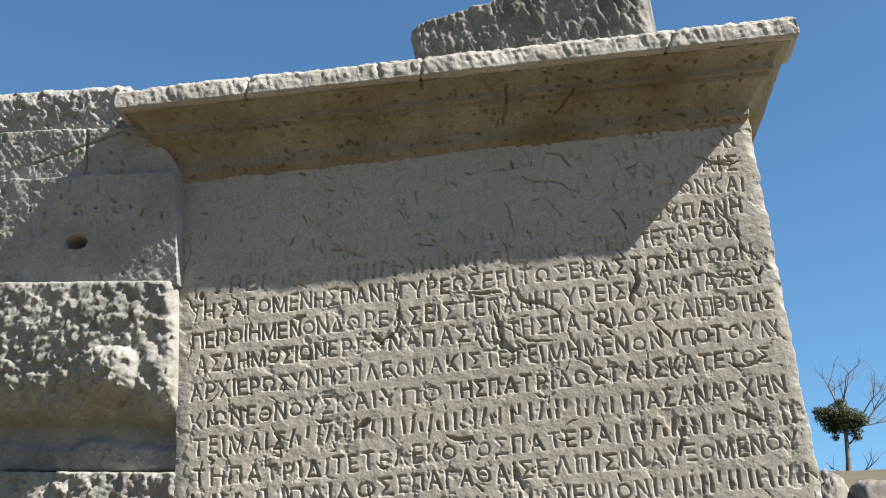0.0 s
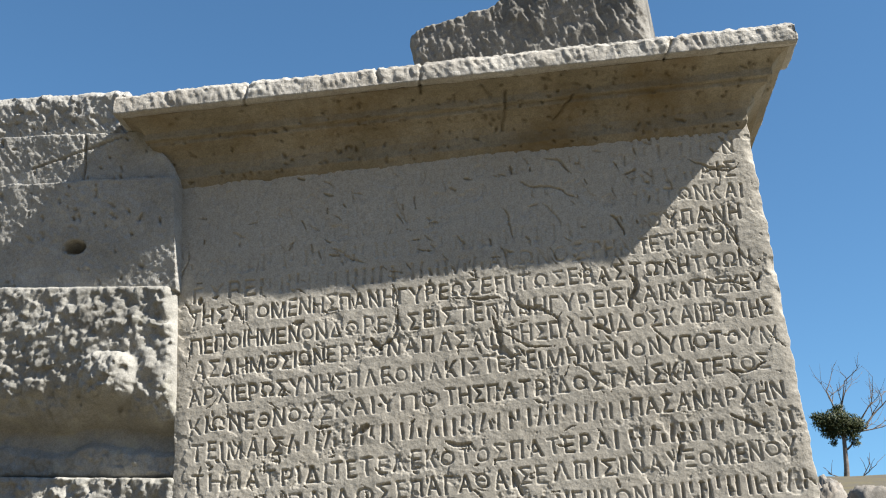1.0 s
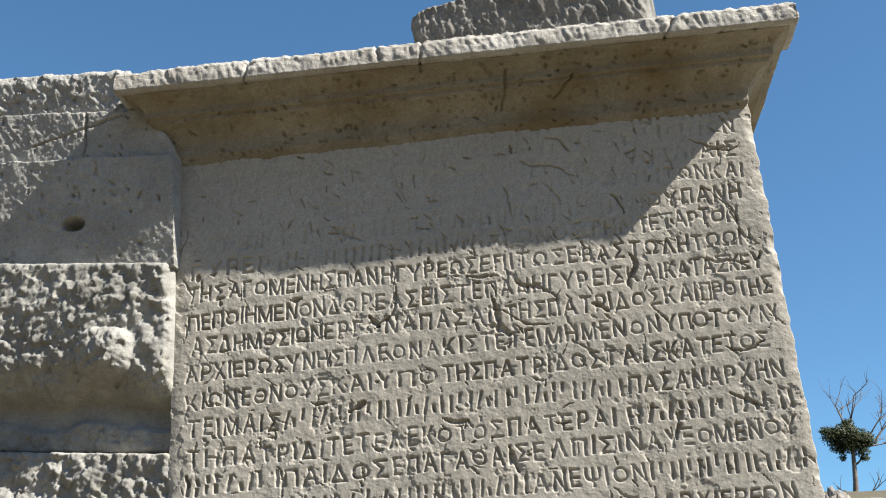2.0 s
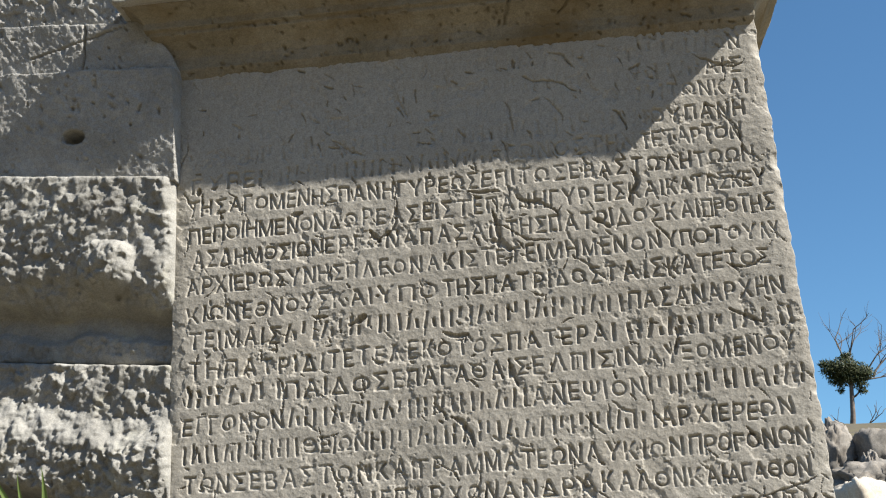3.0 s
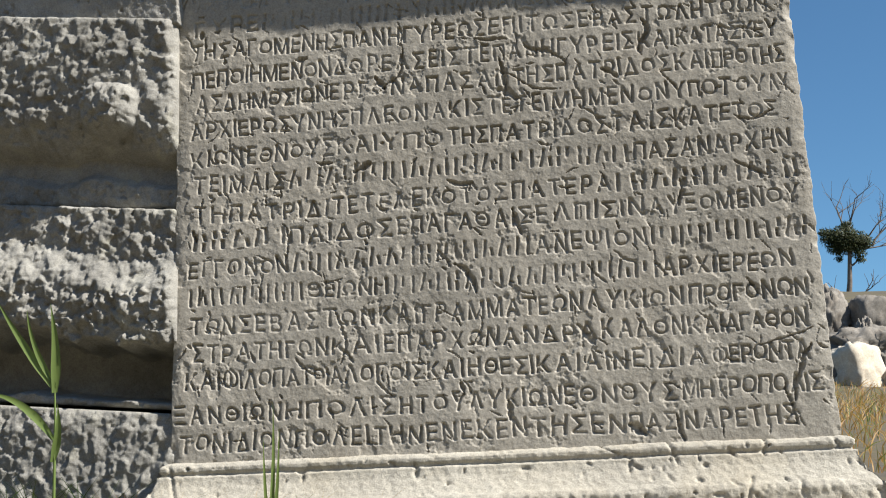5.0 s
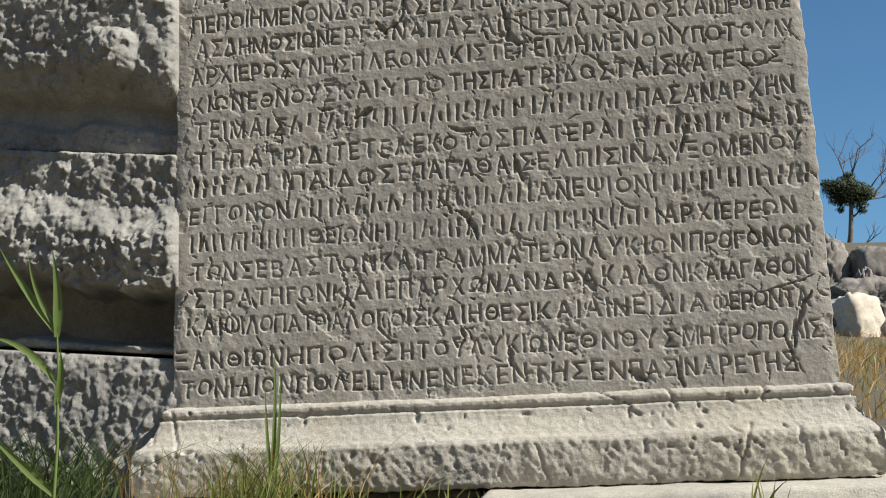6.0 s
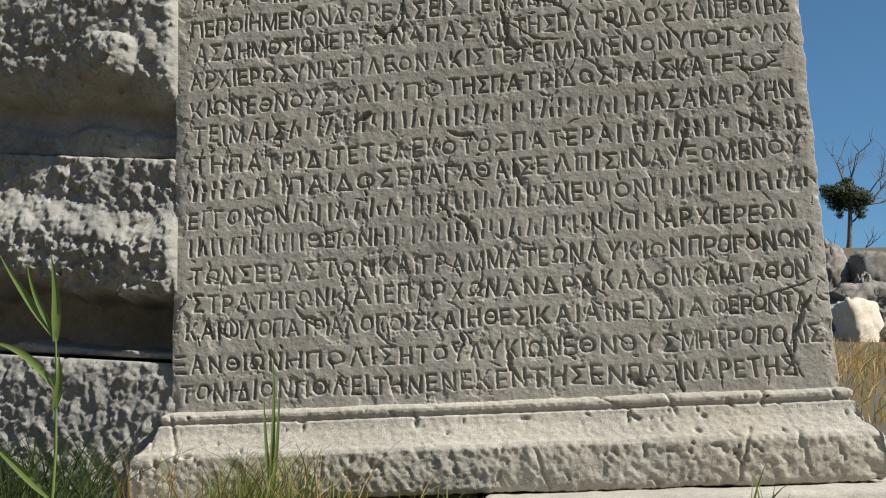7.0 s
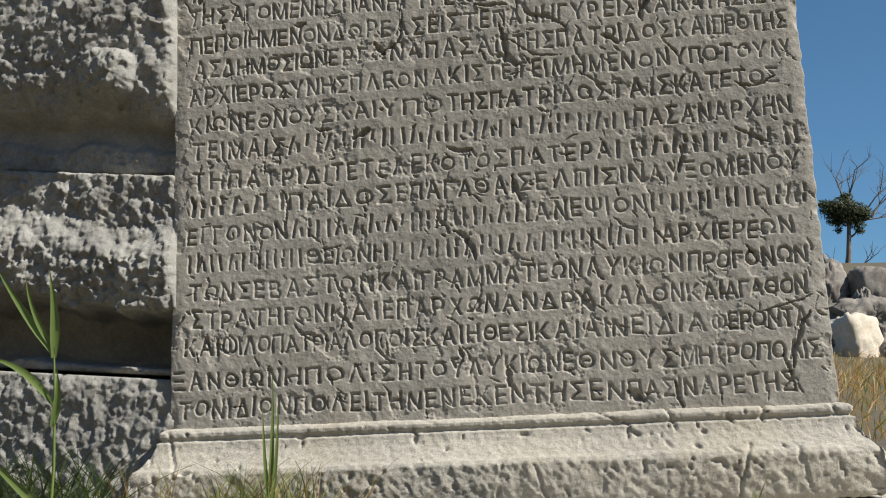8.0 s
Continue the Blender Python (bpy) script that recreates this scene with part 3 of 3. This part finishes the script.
part("fascia", moulding_mesh("fascia", fascia_profile, 0.014, 1.031, 0.02, 0.0, 0.0022, cornice_relief), FASCIA_STONE, pillar, "chipped upper edge of the cornice, coloured pale as if sunlit")


def cornice_core():
    A, B = np.meshgrid(np.linspace(0.03, 1.02, 120), np.linspace(1.066, 1.110, 10))
    P = np.stack([A, np.full_like(A, 0.0), B], -1)
    P[..., 1] += 0.004 * fbm(P, 20, 3, 77)
    return P


part("cornice_top", slab_mesh("cornice_top", cornice_core(), 0.5), CORNICE_STONE, pillar)


def base_relief(P, n):
    pits = 0.006 * pecks(P, (-0.05, 1.1, -0.13, -0.005), 110, 81, 0.0012, 0.004)
    low = np.clip((-0.06 - P[..., 2]) / 0.01, 0, 1)
    corner = np.clip((P[..., 0] - 1.02) / 0.08, 0, 1) + np.clip((0.0 - P[..., 0]) / 0.05, 0, 1)
    amount = 0.002 * fbm(P, 10, 2, 80) + 0.0012 * fbm(P, 150, 3, 82, 0.65) - pits
    amount = amount + low * (0.0010 * facets(P, 110, 83) + 0.0016 * fbm(P, 90, 3, 84, 0.7) + 0.0010 * tool_marks(P, 170, 87) + 0.002 * fbm(P, 16, 2, 88)) + 0.0007 * tool_marks(P, 150, 89) - corner * 0.010 * np.clip(0.4 + fbm(P, 22, 2, 85), 0, 1)
    for x, z0, z1, tilt in [(0.022, -0.075, 0.0, -0.25), (0.715, -0.014, 0.01, -1.6), (0.80, -0.03, 0.01, -0.3), (0.93, -0.022, 0.01, 0.2), (0.88, -0.13, -0.05, 0.3), (0.60, -0.135, -0.07, -0.3), (0.985, -0.12, -0.06, -0.2)]:
        d = P[..., 0] - x - tilt * (P[..., 2] - z0) - 0.004 * fbm(P * (0, 0, 1), 60, 2, 86)
        amount = amount - 0.0045 * np.exp(-((d / 0.0022) ** 2)) * (P[..., 2] > z0) * (P[..., 2] < z1)
    return n * amount[..., None]


base_profile = [(0.0, -0.136), (0.046, -0.136), (0.050, -0.128), (0.052, -0.10), (0.051, -0.070), (0.047, -0.063), (0.040, -0.058), (0.030, -0.046), (0.022, -0.034), (0.018, -0.024),
                (0.017, -0.019), (0.011, -0.017), (0.011, -0.014), (0.014, -0.010), (0.014, -0.004), (0.010, 0.0005), (0.003, 0.003), (-0.004, 0.004)]
part("base", moulding_mesh("base", base_profile, 0.0, 1.05, 0.026, 0.52, 0.0024, base_relief), BASE_STONE, pillar, "moulded base with worn plinth and broken corners")

# ---- stone lying on the cornice ----
def capping_relief():
    xs2, zs2 = np.linspace(0.445, 0.90, 240), np.linspace(0, 0.27, 140)
    A, B = np.meshgrid(xs2, zs2)
    tall = np.interp(A, [0.44, 0.465, 0.56, 0.625, 0.66, 0.70, 0.91], [0.57, 0.63, 0.68, 0.72, 0.87, 1.0, 1.0])
    P = np.stack([A, np.zeros_like(A), B * tall], -1)
    P[..., 0] += 0.008 * fbm(P * (0, 0, 1), 18, 3, 92) * np.where(A < 0.67, 1, 0.5)
    P[..., 2] += (B / 0.27) * 0.008 * fbm(P * (1, 0, 0), 30, 3, 93)
    edge2 = np.minimum(np.minimum(A - 0.445, 0.90 - A), np.minimum(B, 0.27 - B)) / 0.02
    P[..., 1] = 0.0015 * facets(P, 80, 90) + 0.0034 * tool_marks(P, 110, 91, 0.25) + 0.0015 * fbm(P, 120, 3, 95) + 0.006 * fbm(P, 14, 2, 94) + 0.018 * np.clip(1 - edge2, 0, 1) ** 2 - 0.008
    P[..., 0] -= 0.67
    return P


cap = part("broken_stone_block", slab_mesh("broken_stone_block", capping_relief(), 0.42), DARK_STONE)
cap.matrix_world = LEAN @ pose(0.667, 0.035, 1.108, 0, 0, -10.5)
tagged(cap, "broken grey stone block lying on the cornice", "stone block")

# ---- ashlar wall beside the pillar ----
WALL = LEAN @ pose(0.010, 0.020, 0, 0, 5.4, -3.0)
# the upper course stands a little proud of the pillar's face
NEARER = 0.973
UPPER_COURSE = LEAN @ Matrix.Translation((0.612 * (1 - NEARER), -1.84 * (1 - NEARER), 0)) @ Matrix.Scale(NEARER, 4) @ pose(0.010, 0.020, 0, 0, 5.4, -3.0)
wall = new("wall_west")
wall.matrix_world = WALL
tagged(wall, "grey ashlar wall of rough bossed limestone blocks", "wall", kind="structure")


def block_grid(z0, z1, x0=-0.62, x1=0.0, step=0.0025):
    A, B = np.meshgrid(np.arange(x0, x1 + step / 2, step), np.linspace(z0, z1, int((z1 - z0) / step)))
    return A - 0.0945 * B, B


def rough(P, seed, amp):
    pick = fbm(P * (1.1, 1, 0.8), 34, 5, seed + 2, 0.6)
    return amp * (0.45 * facets(P * (1, 1, 1.5), 34, seed) + 0.75 * facets(P * (1, 1, 0.8), 70, seed + 1) + 1.3 * pick + 0.8 * (0.35 - np.abs(fbm(P, 42, 3, seed + 4))) + 0.5 * fbm(P, 9, 2, seed + 3))


def rough_block(z0, z1, seed, profile, amp, boss=None, sag=0.022):
    """A quarry-faced block. profile: rows of height, projection and roughness."""
    A, B = block_grid(z0 + 0.002, z1 - 0.002)
    P = np.stack([A, np.zeros_like(A), B], -1)
    inner = np.clip(np.minimum(z1 - B, B - z0) / 0.05, 0, 1)
    zz = B + inner * (sag * fbm(P * (1, 0, 0.4), 13, 4, seed + 5) + 0.7 * sag * fbm(P * (1, 0, 0.3), 5, 2, seed + 6))
    pz, po, pr = np.array(profile).T
    out = np.interp(zz, pz, po) + np.interp(zz, pz, pr) * rough(P, seed, amp) + 0.0012 * fbm(P, 70, 3, seed + 9)
    out = out + 0.04 * np.clip(-(A + 0.0945 * B), 0, 0.4) * np.interp(B, [z0, z0 + 0.12, z0 + 0.14], [0, 0, 1])
    if boss:
        bx, bz, br = boss
        q = np.clip(1 - np.abs((A - bx) / br) ** 2.6 - np.abs((B - bz) / (br * 0.92)) ** 2.6, 0, 1)
        out = out + 0.034 * np.sqrt(q) + np.where(q > 0, 0.7 * rough(P, seed + 30, amp), 0)
    out = np.where(out > 0, out * np.clip(0.75 - (A + 0.0945 * B) / 0.05, 0, 1), out)
    lip = np.minimum(np.minimum(z1 - B, B - z0), np.minimum(0.0 - A - 0.0945 * B, A + 0.0945 * B + 0.62)) / 0.006
    out = out - 0.006 * np.clip(1 - lip, 0, 1) ** 2
    P[..., 1] = -out
    return slab_mesh("block", P, 0.5)


part("block", rough_block(0.427, 0.753, 100, [(0.42, -0.006, 0.5), (0.440, -0.004, 0.9), (0.462, -0.002, 0.9), (0.474, -0.016, 0.2), (0.505, -0.020, 0.2), (0.522, 0.016, 0.8), (0.545, 0.031, 1), (0.60, 0.040, 1), (0.68, 0.045, 1), (0.735, 0.047, 0.8), (0.76, 0.047, 0.4)], 0.006, (-0.170, 0.588, 0.050)), WALL_STONE, wall, "rough bossed block with a projecting lifting knob")
part("block", rough_block(0.088, 0.424, 140, [(0.08, 0.0, 0.3), (0.100, 0.004, 0.6), (0.112, -0.10, 0.1), (0.184, -0.10, 0.15), (0.200, 0.030, 1.3), (0.265, 0.040, 1.3), (0.30, 0.036, 0.8), (0.33, 0.020, 0.5), (0.35, 0.014, 0.9), (0.43, 0.018, 0.9)], 0.0075, sag=0.04), WALL_STONE, wall, "rough bossed block with a pale broken ledge")
part("block", rough_block(-0.26, 0.085, 180, [(-0.27, 0.012, 0.8), (0.06, 0.016, 0.8), (0.09, 0.010, 0.6)], 0.006), WALL_STONE, wall, "rough pitted block above the grass")


def smooth_block():
    """The upper course: a tooled face with two shallow steps back near the top and a dowel hole."""
    A, B = block_grid(0.764, 1.172)
    # cut back along the end of the cornice
    away = np.interp(B, [0.985, 1.02, 1.055, 1.09, 1.11, 1.15], [0.014, 0.030, 0.064, 0.096, 0.116, 0.116])
    A = A - away * np.clip((A + 0.0945 * B + 0.62) / 0.62, 0, 1)
    P = np.stack([A, np.zeros_like(A), B], -1)
    line1 = 0.978 + 0.003 * fbm(P * (1, 0, 0), 20, 2, 210)
    line2 = 1.080 + 0.010 * fbm(P * (1, 0, 0), 7, 3, 211)
    out = -0.004 + 0.125 * (B - 0.81) + 0.03 * (A + 0.08)
    out = np.where(B > line1, out - 0.016, out)
    out = np.where(B > line2, out - 0.016 + 0.004 * facets(P, 60, 212), out)
    out = out + 0.0016 * fbm(P, 30, 4, 213) + 0.0012 * facets(P, 120, 214) + 0.002 * fbm(P, 5, 2, 215)
    out = out + 0.0011 * tool_marks(P, 110, 216, 0.7) - 0.008 * pecks(P, (-0.7, 0.0, 0.77, 1.16), 150, 219, 0.001, 0.0034)
    out = np.where(B > line2, out + 0.002 * tool_marks(P, 70, 220, 0.8), out)
    wave = 0.006 * fbm(P * (0, 0, 1), 40, 2, 218)
    crack = np.exp(-(((A + 0.292 + wave) / 0.002) ** 2)) * (B > line1) * (B < line2)
    crack = np.maximum(crack, np.exp(-(((B - 1.046 - 0.32 * (A + 0.29) + wave) / 0.0013) ** 2)) * (A > -0.40) * (A < -0.22))
    out = out - 0.008 * crack
    q = np.clip(1 - ((A + 0.291) / 0.023) ** 2 - ((B - 0.850) / 0.013) ** 2, 0, 1)
    out = out - 0.045 * np.sqrt(q)
    top = np.clip(1 - (1.172 - B) / 0.02, 0, 1)
    out = out - 0.010 * top**2
    P[..., 2] += np.where(B > 1.14, (B - 1.14) / 0.032 * 0.006 * fbm(P * (1, 0, 0), 25, 3, 217), 0)
    P[..., 1] = -out
    return slab_mesh("block", P, 0.5)


upper = part("block", smooth_block(), TOOLED_STONE, wall, "smooth tooled upper block with a dowel hole")
upper.matrix_basis = WALL.inverted() @ UPPER_COURSE


# ---- foundation stones ----
def flat_stone(x0, x1, y0, y1, thick, seed, material, label):
    n = 90
    A, B = np.meshgrid(np.linspace(x0, x1, n), np.linspace(y0, y1, 50))
    P = np.stack([A, B, np.zeros_like(A)], -1)
    e = np.minimum(np.minimum(A - x0, x1 - A), np.minimum(B - y0, y1 - B)) / 0.012
    P[..., 2] = 0.004 * fbm(P, 22, 5, seed, 0.6) - 0.008 * np.clip(1 - e, 0, 1) ** 2 - 0.002
    P[..., 1] += np.where(B < y0 + 0.1, 1, 0) * 0.02 * fbm(P * (1, 0, 0), 9, 3, seed + 1)
    nr, nc = P.shape[:2]
    idx = np.arange(nr * nc).reshape(nr, nc)
    ring = np.r_[idx[0, :-1], idx[:-1, -1], idx[-1, :0:-1], idx[:0:-1, 0]]
    low = P.reshape(-1, 3)[ring].copy()
    low[:, 2] = -thick
    b = nr * nc + np.arange(len(ring))
    side = np.stack([ring, b, np.roll(b, -1), np.roll(ring, -1)], -1)
    ob = part("foundation_stone", fill_mesh("foundation_stone", np.r_[P.reshape(-1, 3), low], np.r_[grid_quads(nr, nc), side], [b[::-1]]), material)
    ob.matrix_world = LEAN @ pose(0, 0, -0.137)
    tagged(ob, label, "stone slab", "foundation stones")


flat_stone(0.50, 1.40, -0.22, 0.5, 0.3, 300, BASE_STONE, "pale worn foundation slab under the pillar")
flat_stone(-0.14, 0.07, -0.15, 0.022, 0.3, 310, BASE_STONE, "pale foundation slab half hidden by grass")
flat_stone(0.076, 0.494, 0.0, 0.5, 0.3, 320, BASE_STONE, "recessed foundation slab under the pillar")

# ---- fallen stones on the slope ----
def rock(x, y, z, sx, sy, sz, seed, turn, material, label, boxy=3.0, roughness=0.16, tilt=0):
    ob = part("fallen_stone", boulder_mesh("fallen_stone", sx, sy, sz, seed, 34, 1.25 * roughness, boxy), material)
    ob.matrix_world = pose(x, y, z, tilt, 0, turn)
    tagged(ob, label, "stone", "fallen stones on the slope")


rock(3.66, 10.0, 0.84, 0.46, 0.42, 0.56, 401, 36, ROCK_PALE, "large pale freshly broken stone on dry grass", 7.0, 0.09, -14)
rock(3.40, 10.15, 0.80, 0.30, 0.30, 0.42, 402, 5, ROCK, "brown-grey stone beside the pale block")
rock(3.95, 10.0, 0.80, 0.28, 0.30, 0.34, 403, 40, ROCK, "small grey stone beside the pale block")
rock(4.25, 11.9, 1.18, 1.05, 0.6, 0.60, 404, 10, ROCK, "broad grey boulder with a hollow side", 2.6, 0.24)
rock(4.0, 13.0, 1.5, 0.52, 0.45, 0.86, 406, 0, ROCK, "pointed brown-grey boulder in the rubble", 2.2, 0.24)
rock(4.62, 13.0, 1.5, 0.62, 0.5, 0.84, 407, 12, ROCK, "squared grey block in the rubble", 6.0, 0.1)
rock(4.34, 12.5, 1.35, 0.20, 0.2, 0.60, 409, 15, ROCK, "small stone wedged between boulders", 2.6, 0.2)
rock(3.75, 11.0, 1.0, 0.5, 0.4, 0.42, 410, 70, ROCK, "grey stone half sunk in dry grass", 2.6, 0.2)
rock(4.15, 10.9, 1.0, 0.45, 0.4, 0.40, 411, 25, ROCK, "grey stone half sunk in dry grass", 2.6, 0.2)

# ---- tree on the ridge ----
TREE = Vector((11.0, 40.0, 6.9))
tree = new("tree")
tree.location = TREE
tagged(tree, "small pine with bare upper branches and dark foliage clumps", "tree")
rnd = random.Random(21)


def grow(verts, quads, start, heading, length, radius, depth, tips):
    pts, rad, p, h = [start.copy()], [radius], start.copy(), heading.normalized()
    n = 5
    for k in range(n):
        h = (h + Vector((rnd.gauss(0, 0.16), rnd.gauss(0, 0.16), rnd.gauss(0.03, 0.10)))).normalized()
        p = p + h * length / n
        pts.append(p.copy())
        rad.append(radius * (1 - 0.62 * (k + 1) / n))
    tube(verts, quads, [tuple(v) for v in pts], rad, 5)
    tips.append(p.copy())
    if depth:
        for k in range(4 if depth > 1 else 3):
            at = pts[rnd.randint(2, n)]
            side = Vector((rnd.gauss(0, 0.7), rnd.gauss(0, 0.5), rnd.uniform(0.0, 0.8)))
            grow(verts, quads, at, h + side, length * rnd.uniform(0.5, 0.8), radius * 0.45, depth - 1, tips)


tv, tq, tips = [], [], []
tube(tv, tq, [(0.0, 0, -0.2), (0.06, 0, 0.4), (0.08, 0, 1.0), (0.1, 0, 1.6), (0.05, 0, 2.2)], [0.11, 0.09, 0.075, 0.065, 0.05], 8)
for start, head, length in [((0.06, 0, 2.0), (-0.35, 0, 1), 1.3), ((0.06, 0, 2.1), (0.1, 0.1, 1), 1.4), ((0.1, 0, 1.6), (1.0, 0, 0.25), 1.4), ((0.9, 0, 1.75), (0.35, 0.1, 1.0), 1.4),
                            ((0.09, 0, 1.5), (-0.8, 0.1, 0.5), 0.8), ((0.6, 0, 1.7), (0.3, 0.1, 1.0), 1.4), ((0.1, 0, 1.0), (0.8, 0, 0.5), 0.7)]:
    grow(tv, tq, Vector(start), Vector(head), length, 0.045, 2, tips)
for start, head, length in [((0.3, -0.1, -0.1), (0.8, 0, 0.7), 0.9), ((0.0, -0.1, -0.1), (-0.8, 0, 0.5), 0.7), ((0.5, 0, -0.1), (0.5, 0, 0.9), 0.7)]:
    grow(tv, tq, Vector(start), Vector(head), length, 0.03, 1, tips)
part("trunk", fill_mesh("trunk", np.concatenate(tv), tq), BARK, tree, "bare grey trunk and branches")
cv, cq = [], []
base = 0
for cx, cy, cz, r, count in [(-0.5, 0, 2.0, 0.36, 1100), (-0.12, 0, 2.1, 0.46, 1800), (0.32, 0, 1.95, 0.42, 1500), (0.62, 0, 1.9, 0.28, 600), (-0.78, 0, 2.22, 0.18, 260), (-0.1, 0, 1.7, 0.34, 1000),
                             (-0.42, 0, 1.62, 0.24, 420), (0.4, 0, 1.5, 0.26, 420), (0.02, 0, 2.5, 0.22, 300), (0.48, 0, 1.25, 0.15, 140), (-0.28, 0, 1.25, 0.14, 120)]:
    for k in range(count):
        d = Vector((rnd.gauss(0, 1), rnd.gauss(0, 1), rnd.gauss(0, 1))).normalized() * r * rnd.random() ** 0.5
        c = Vector((cx, cy, cz)) + Vector((d.x * 1.25, d.y, d.z * 0.9))
        a = Vector((rnd.gauss(0, 1), rnd.gauss(0, 1), rnd.gauss(0, 1))).normalized()
        b = a.orthogonal().normalized()
        w, h = rnd.uniform(0.014, 0.03), rnd.uniform(0.05, 0.11)
        cv.append(np.array([tuple(c - b * w), tuple(c + b * w), tuple(c + b * w * 0.4 + a * h), tuple(c - b * w * 0.4 + a * h)]))
        cq.append((base, base + 1, base + 2, base + 3))
        base += 4
part("crown", fill_mesh("crown", np.concatenate(cv), cq, (), False), FOLIAGE, tree, "dark green foliage clumps")


# ---- grass ----
def on_ground(x, y):
    return float(ground_height(np.array(x), np.array(y)))


def grass(name, count, place, height, width, lean, material, label, seed, segs=5):
    r = random.Random(seed)
    verts, quads = [], []
    for k in range(count):
        x, y = place(r)
        z = on_ground(x, y) - 0.01
        h = height * r.uniform(0.45, 1.15)
        dx, dy = r.gauss(0, lean) * h, r.gauss(0, lean) * h
        blade_strip(verts, quads, (x, y, z), (x + dx, y + dy, z + h), width * r.uniform(0.6, 1.3), (dx * -0.25, dy * -0.25, 0.12 * h * r.random()), segs, 0.15)
    ob = part(name, fill_mesh(name, np.concatenate(verts), quads), material)
    tagged(ob, label, "grass", kind="stuff")


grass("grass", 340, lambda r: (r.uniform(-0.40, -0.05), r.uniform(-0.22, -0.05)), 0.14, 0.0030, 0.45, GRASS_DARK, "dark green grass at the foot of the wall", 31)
grass("grass", 200, lambda r: (r.gauss(0.19, 0.055), r.gauss(-0.17, 0.03)), 0.11, 0.0020, 0.38, GRASS_GREEN, "yellow-green grass tuft before the plinth", 32)
grass("grass", 90, lambda r: (r.gauss(0.18, 0.09), r.gauss(-0.16, 0.03)), 0.12, 0.0013, 0.6, GRASS_DRY, "thin dry grass stalks before the plinth", 33)
grass("grass", 22, lambda r: (r.uniform(-0.06, 0.10), r.uniform(-0.2, -0.12)), 0.13, 0.0013, 0.5, GRASS_DRY, "sparse dry stalks beside the plinth corner", 34)
grass("grass", 26, lambda r: (r.uniform(0.30, 0.52), r.uniform(-0.2, -0.14)), 0.06, 0.0025, 0.4, GRASS_GREEN, "short sparse grass by the foundation", 35)
grass("grass", 7, lambda r: (r.gauss(0.89, 0.012), r.gauss(-0.26, 0.01)), 0.09, 0.003, 0.15, GRASS_GREEN, "few green blades before the slab", 36)
grass("grass", 2600, lambda r: (r.uniform(1.5, 4.2), r.uniform(2.3, 10.5)), 0.12, 0.006, 0.6, GRASS_OCHRE, "ochre dry grass on the slope", 37, 3)
grass("grass", 900, lambda r: (r.uniform(1.5, 4.2), r.uniform(2.3, 10.5)), 0.11, 0.006, 0.6, GRASS_GREEN, "green grass among the straw on the slope", 38, 3)


# ---- tall grasses ----
def tall_grass(name, label, stem_pts, stem_r, leaves):
    plant = new(name)
    plant.location = stem_pts[0]
    tagged(plant, label, "reed")
    o = np.array(stem_pts[0])
    v, q = [], []
    tube(v, q, [np.array(p) - o for p in stem_pts], np.linspace(stem_r, stem_r * 0.4, len(stem_pts)), 7)
    part("stem", fill_mesh("stem", np.concatenate(v), q), REED_GREEN, plant)
    for root, tip, width, bend in leaves:
        v, q = [], []
        blade_strip(v, q, np.array(root) - o, np.array(tip) - o, width, bend, 10, 0.2)
        part("leaf", fill_mesh("leaf", np.concatenate(v), q), REED_GREEN, plant)


tall_grass("reed", "tall green reed with long narrow leaves", [(-0.032, -0.35, on_ground(-0.03, -0.35) - 0.02), (-0.034, -0.35, -0.05), (-0.042, -0.35, 0.05), (-0.05, -0.35, 0.12)], 0.0026, [
    ((-0.046, -0.352, 0.09), (-0.060, -0.36, 0.208), 0.013, (0.004, 0, 0)),
    ((-0.047, -0.352, 0.095), (-0.136, -0.36, 0.212), 0.0105, (-0.006, 0, 0.004)),
    ((-0.047, -0.352, 0.10), (-0.092, -0.36, 0.20), 0.008, (-0.008, 0, 0.0)),
    ((-0.040, -0.352, 0.0), (-0.037, -0.36, 0.075), 0.011, (0.004, 0, 0.0)),
    ((-0.042, -0.352, 0.03), (-0.135, -0.37, 0.085), 0.011, (0.0, 0, 0.016)),
    ((-0.033, -0.352, -0.115), (-0.125, -0.37, -0.035), 0.012, (-0.004, 0, 0.003)),
])
tall_grass("reed", "upright green grass blades before the plinth", [(0.214, -0.18, on_ground(0.21, -0.18) - 0.02), (0.213, -0.18, -0.06), (0.212, -0.18, 0.0)], 0.0018, [
    ((0.213, -0.182, -0.11), (0.207, -0.185, 0.095), 0.007, (0.003, 0, 0)),
    ((0.215, -0.182, -0.11), (0.196, -0.185, 0.045), 0.006, (-0.002, 0, 0)),
    ((0.216, -0.182, -0.11), (0.218, -0.185, 0.06), 0.006, (0.003, 0, 0)),
])
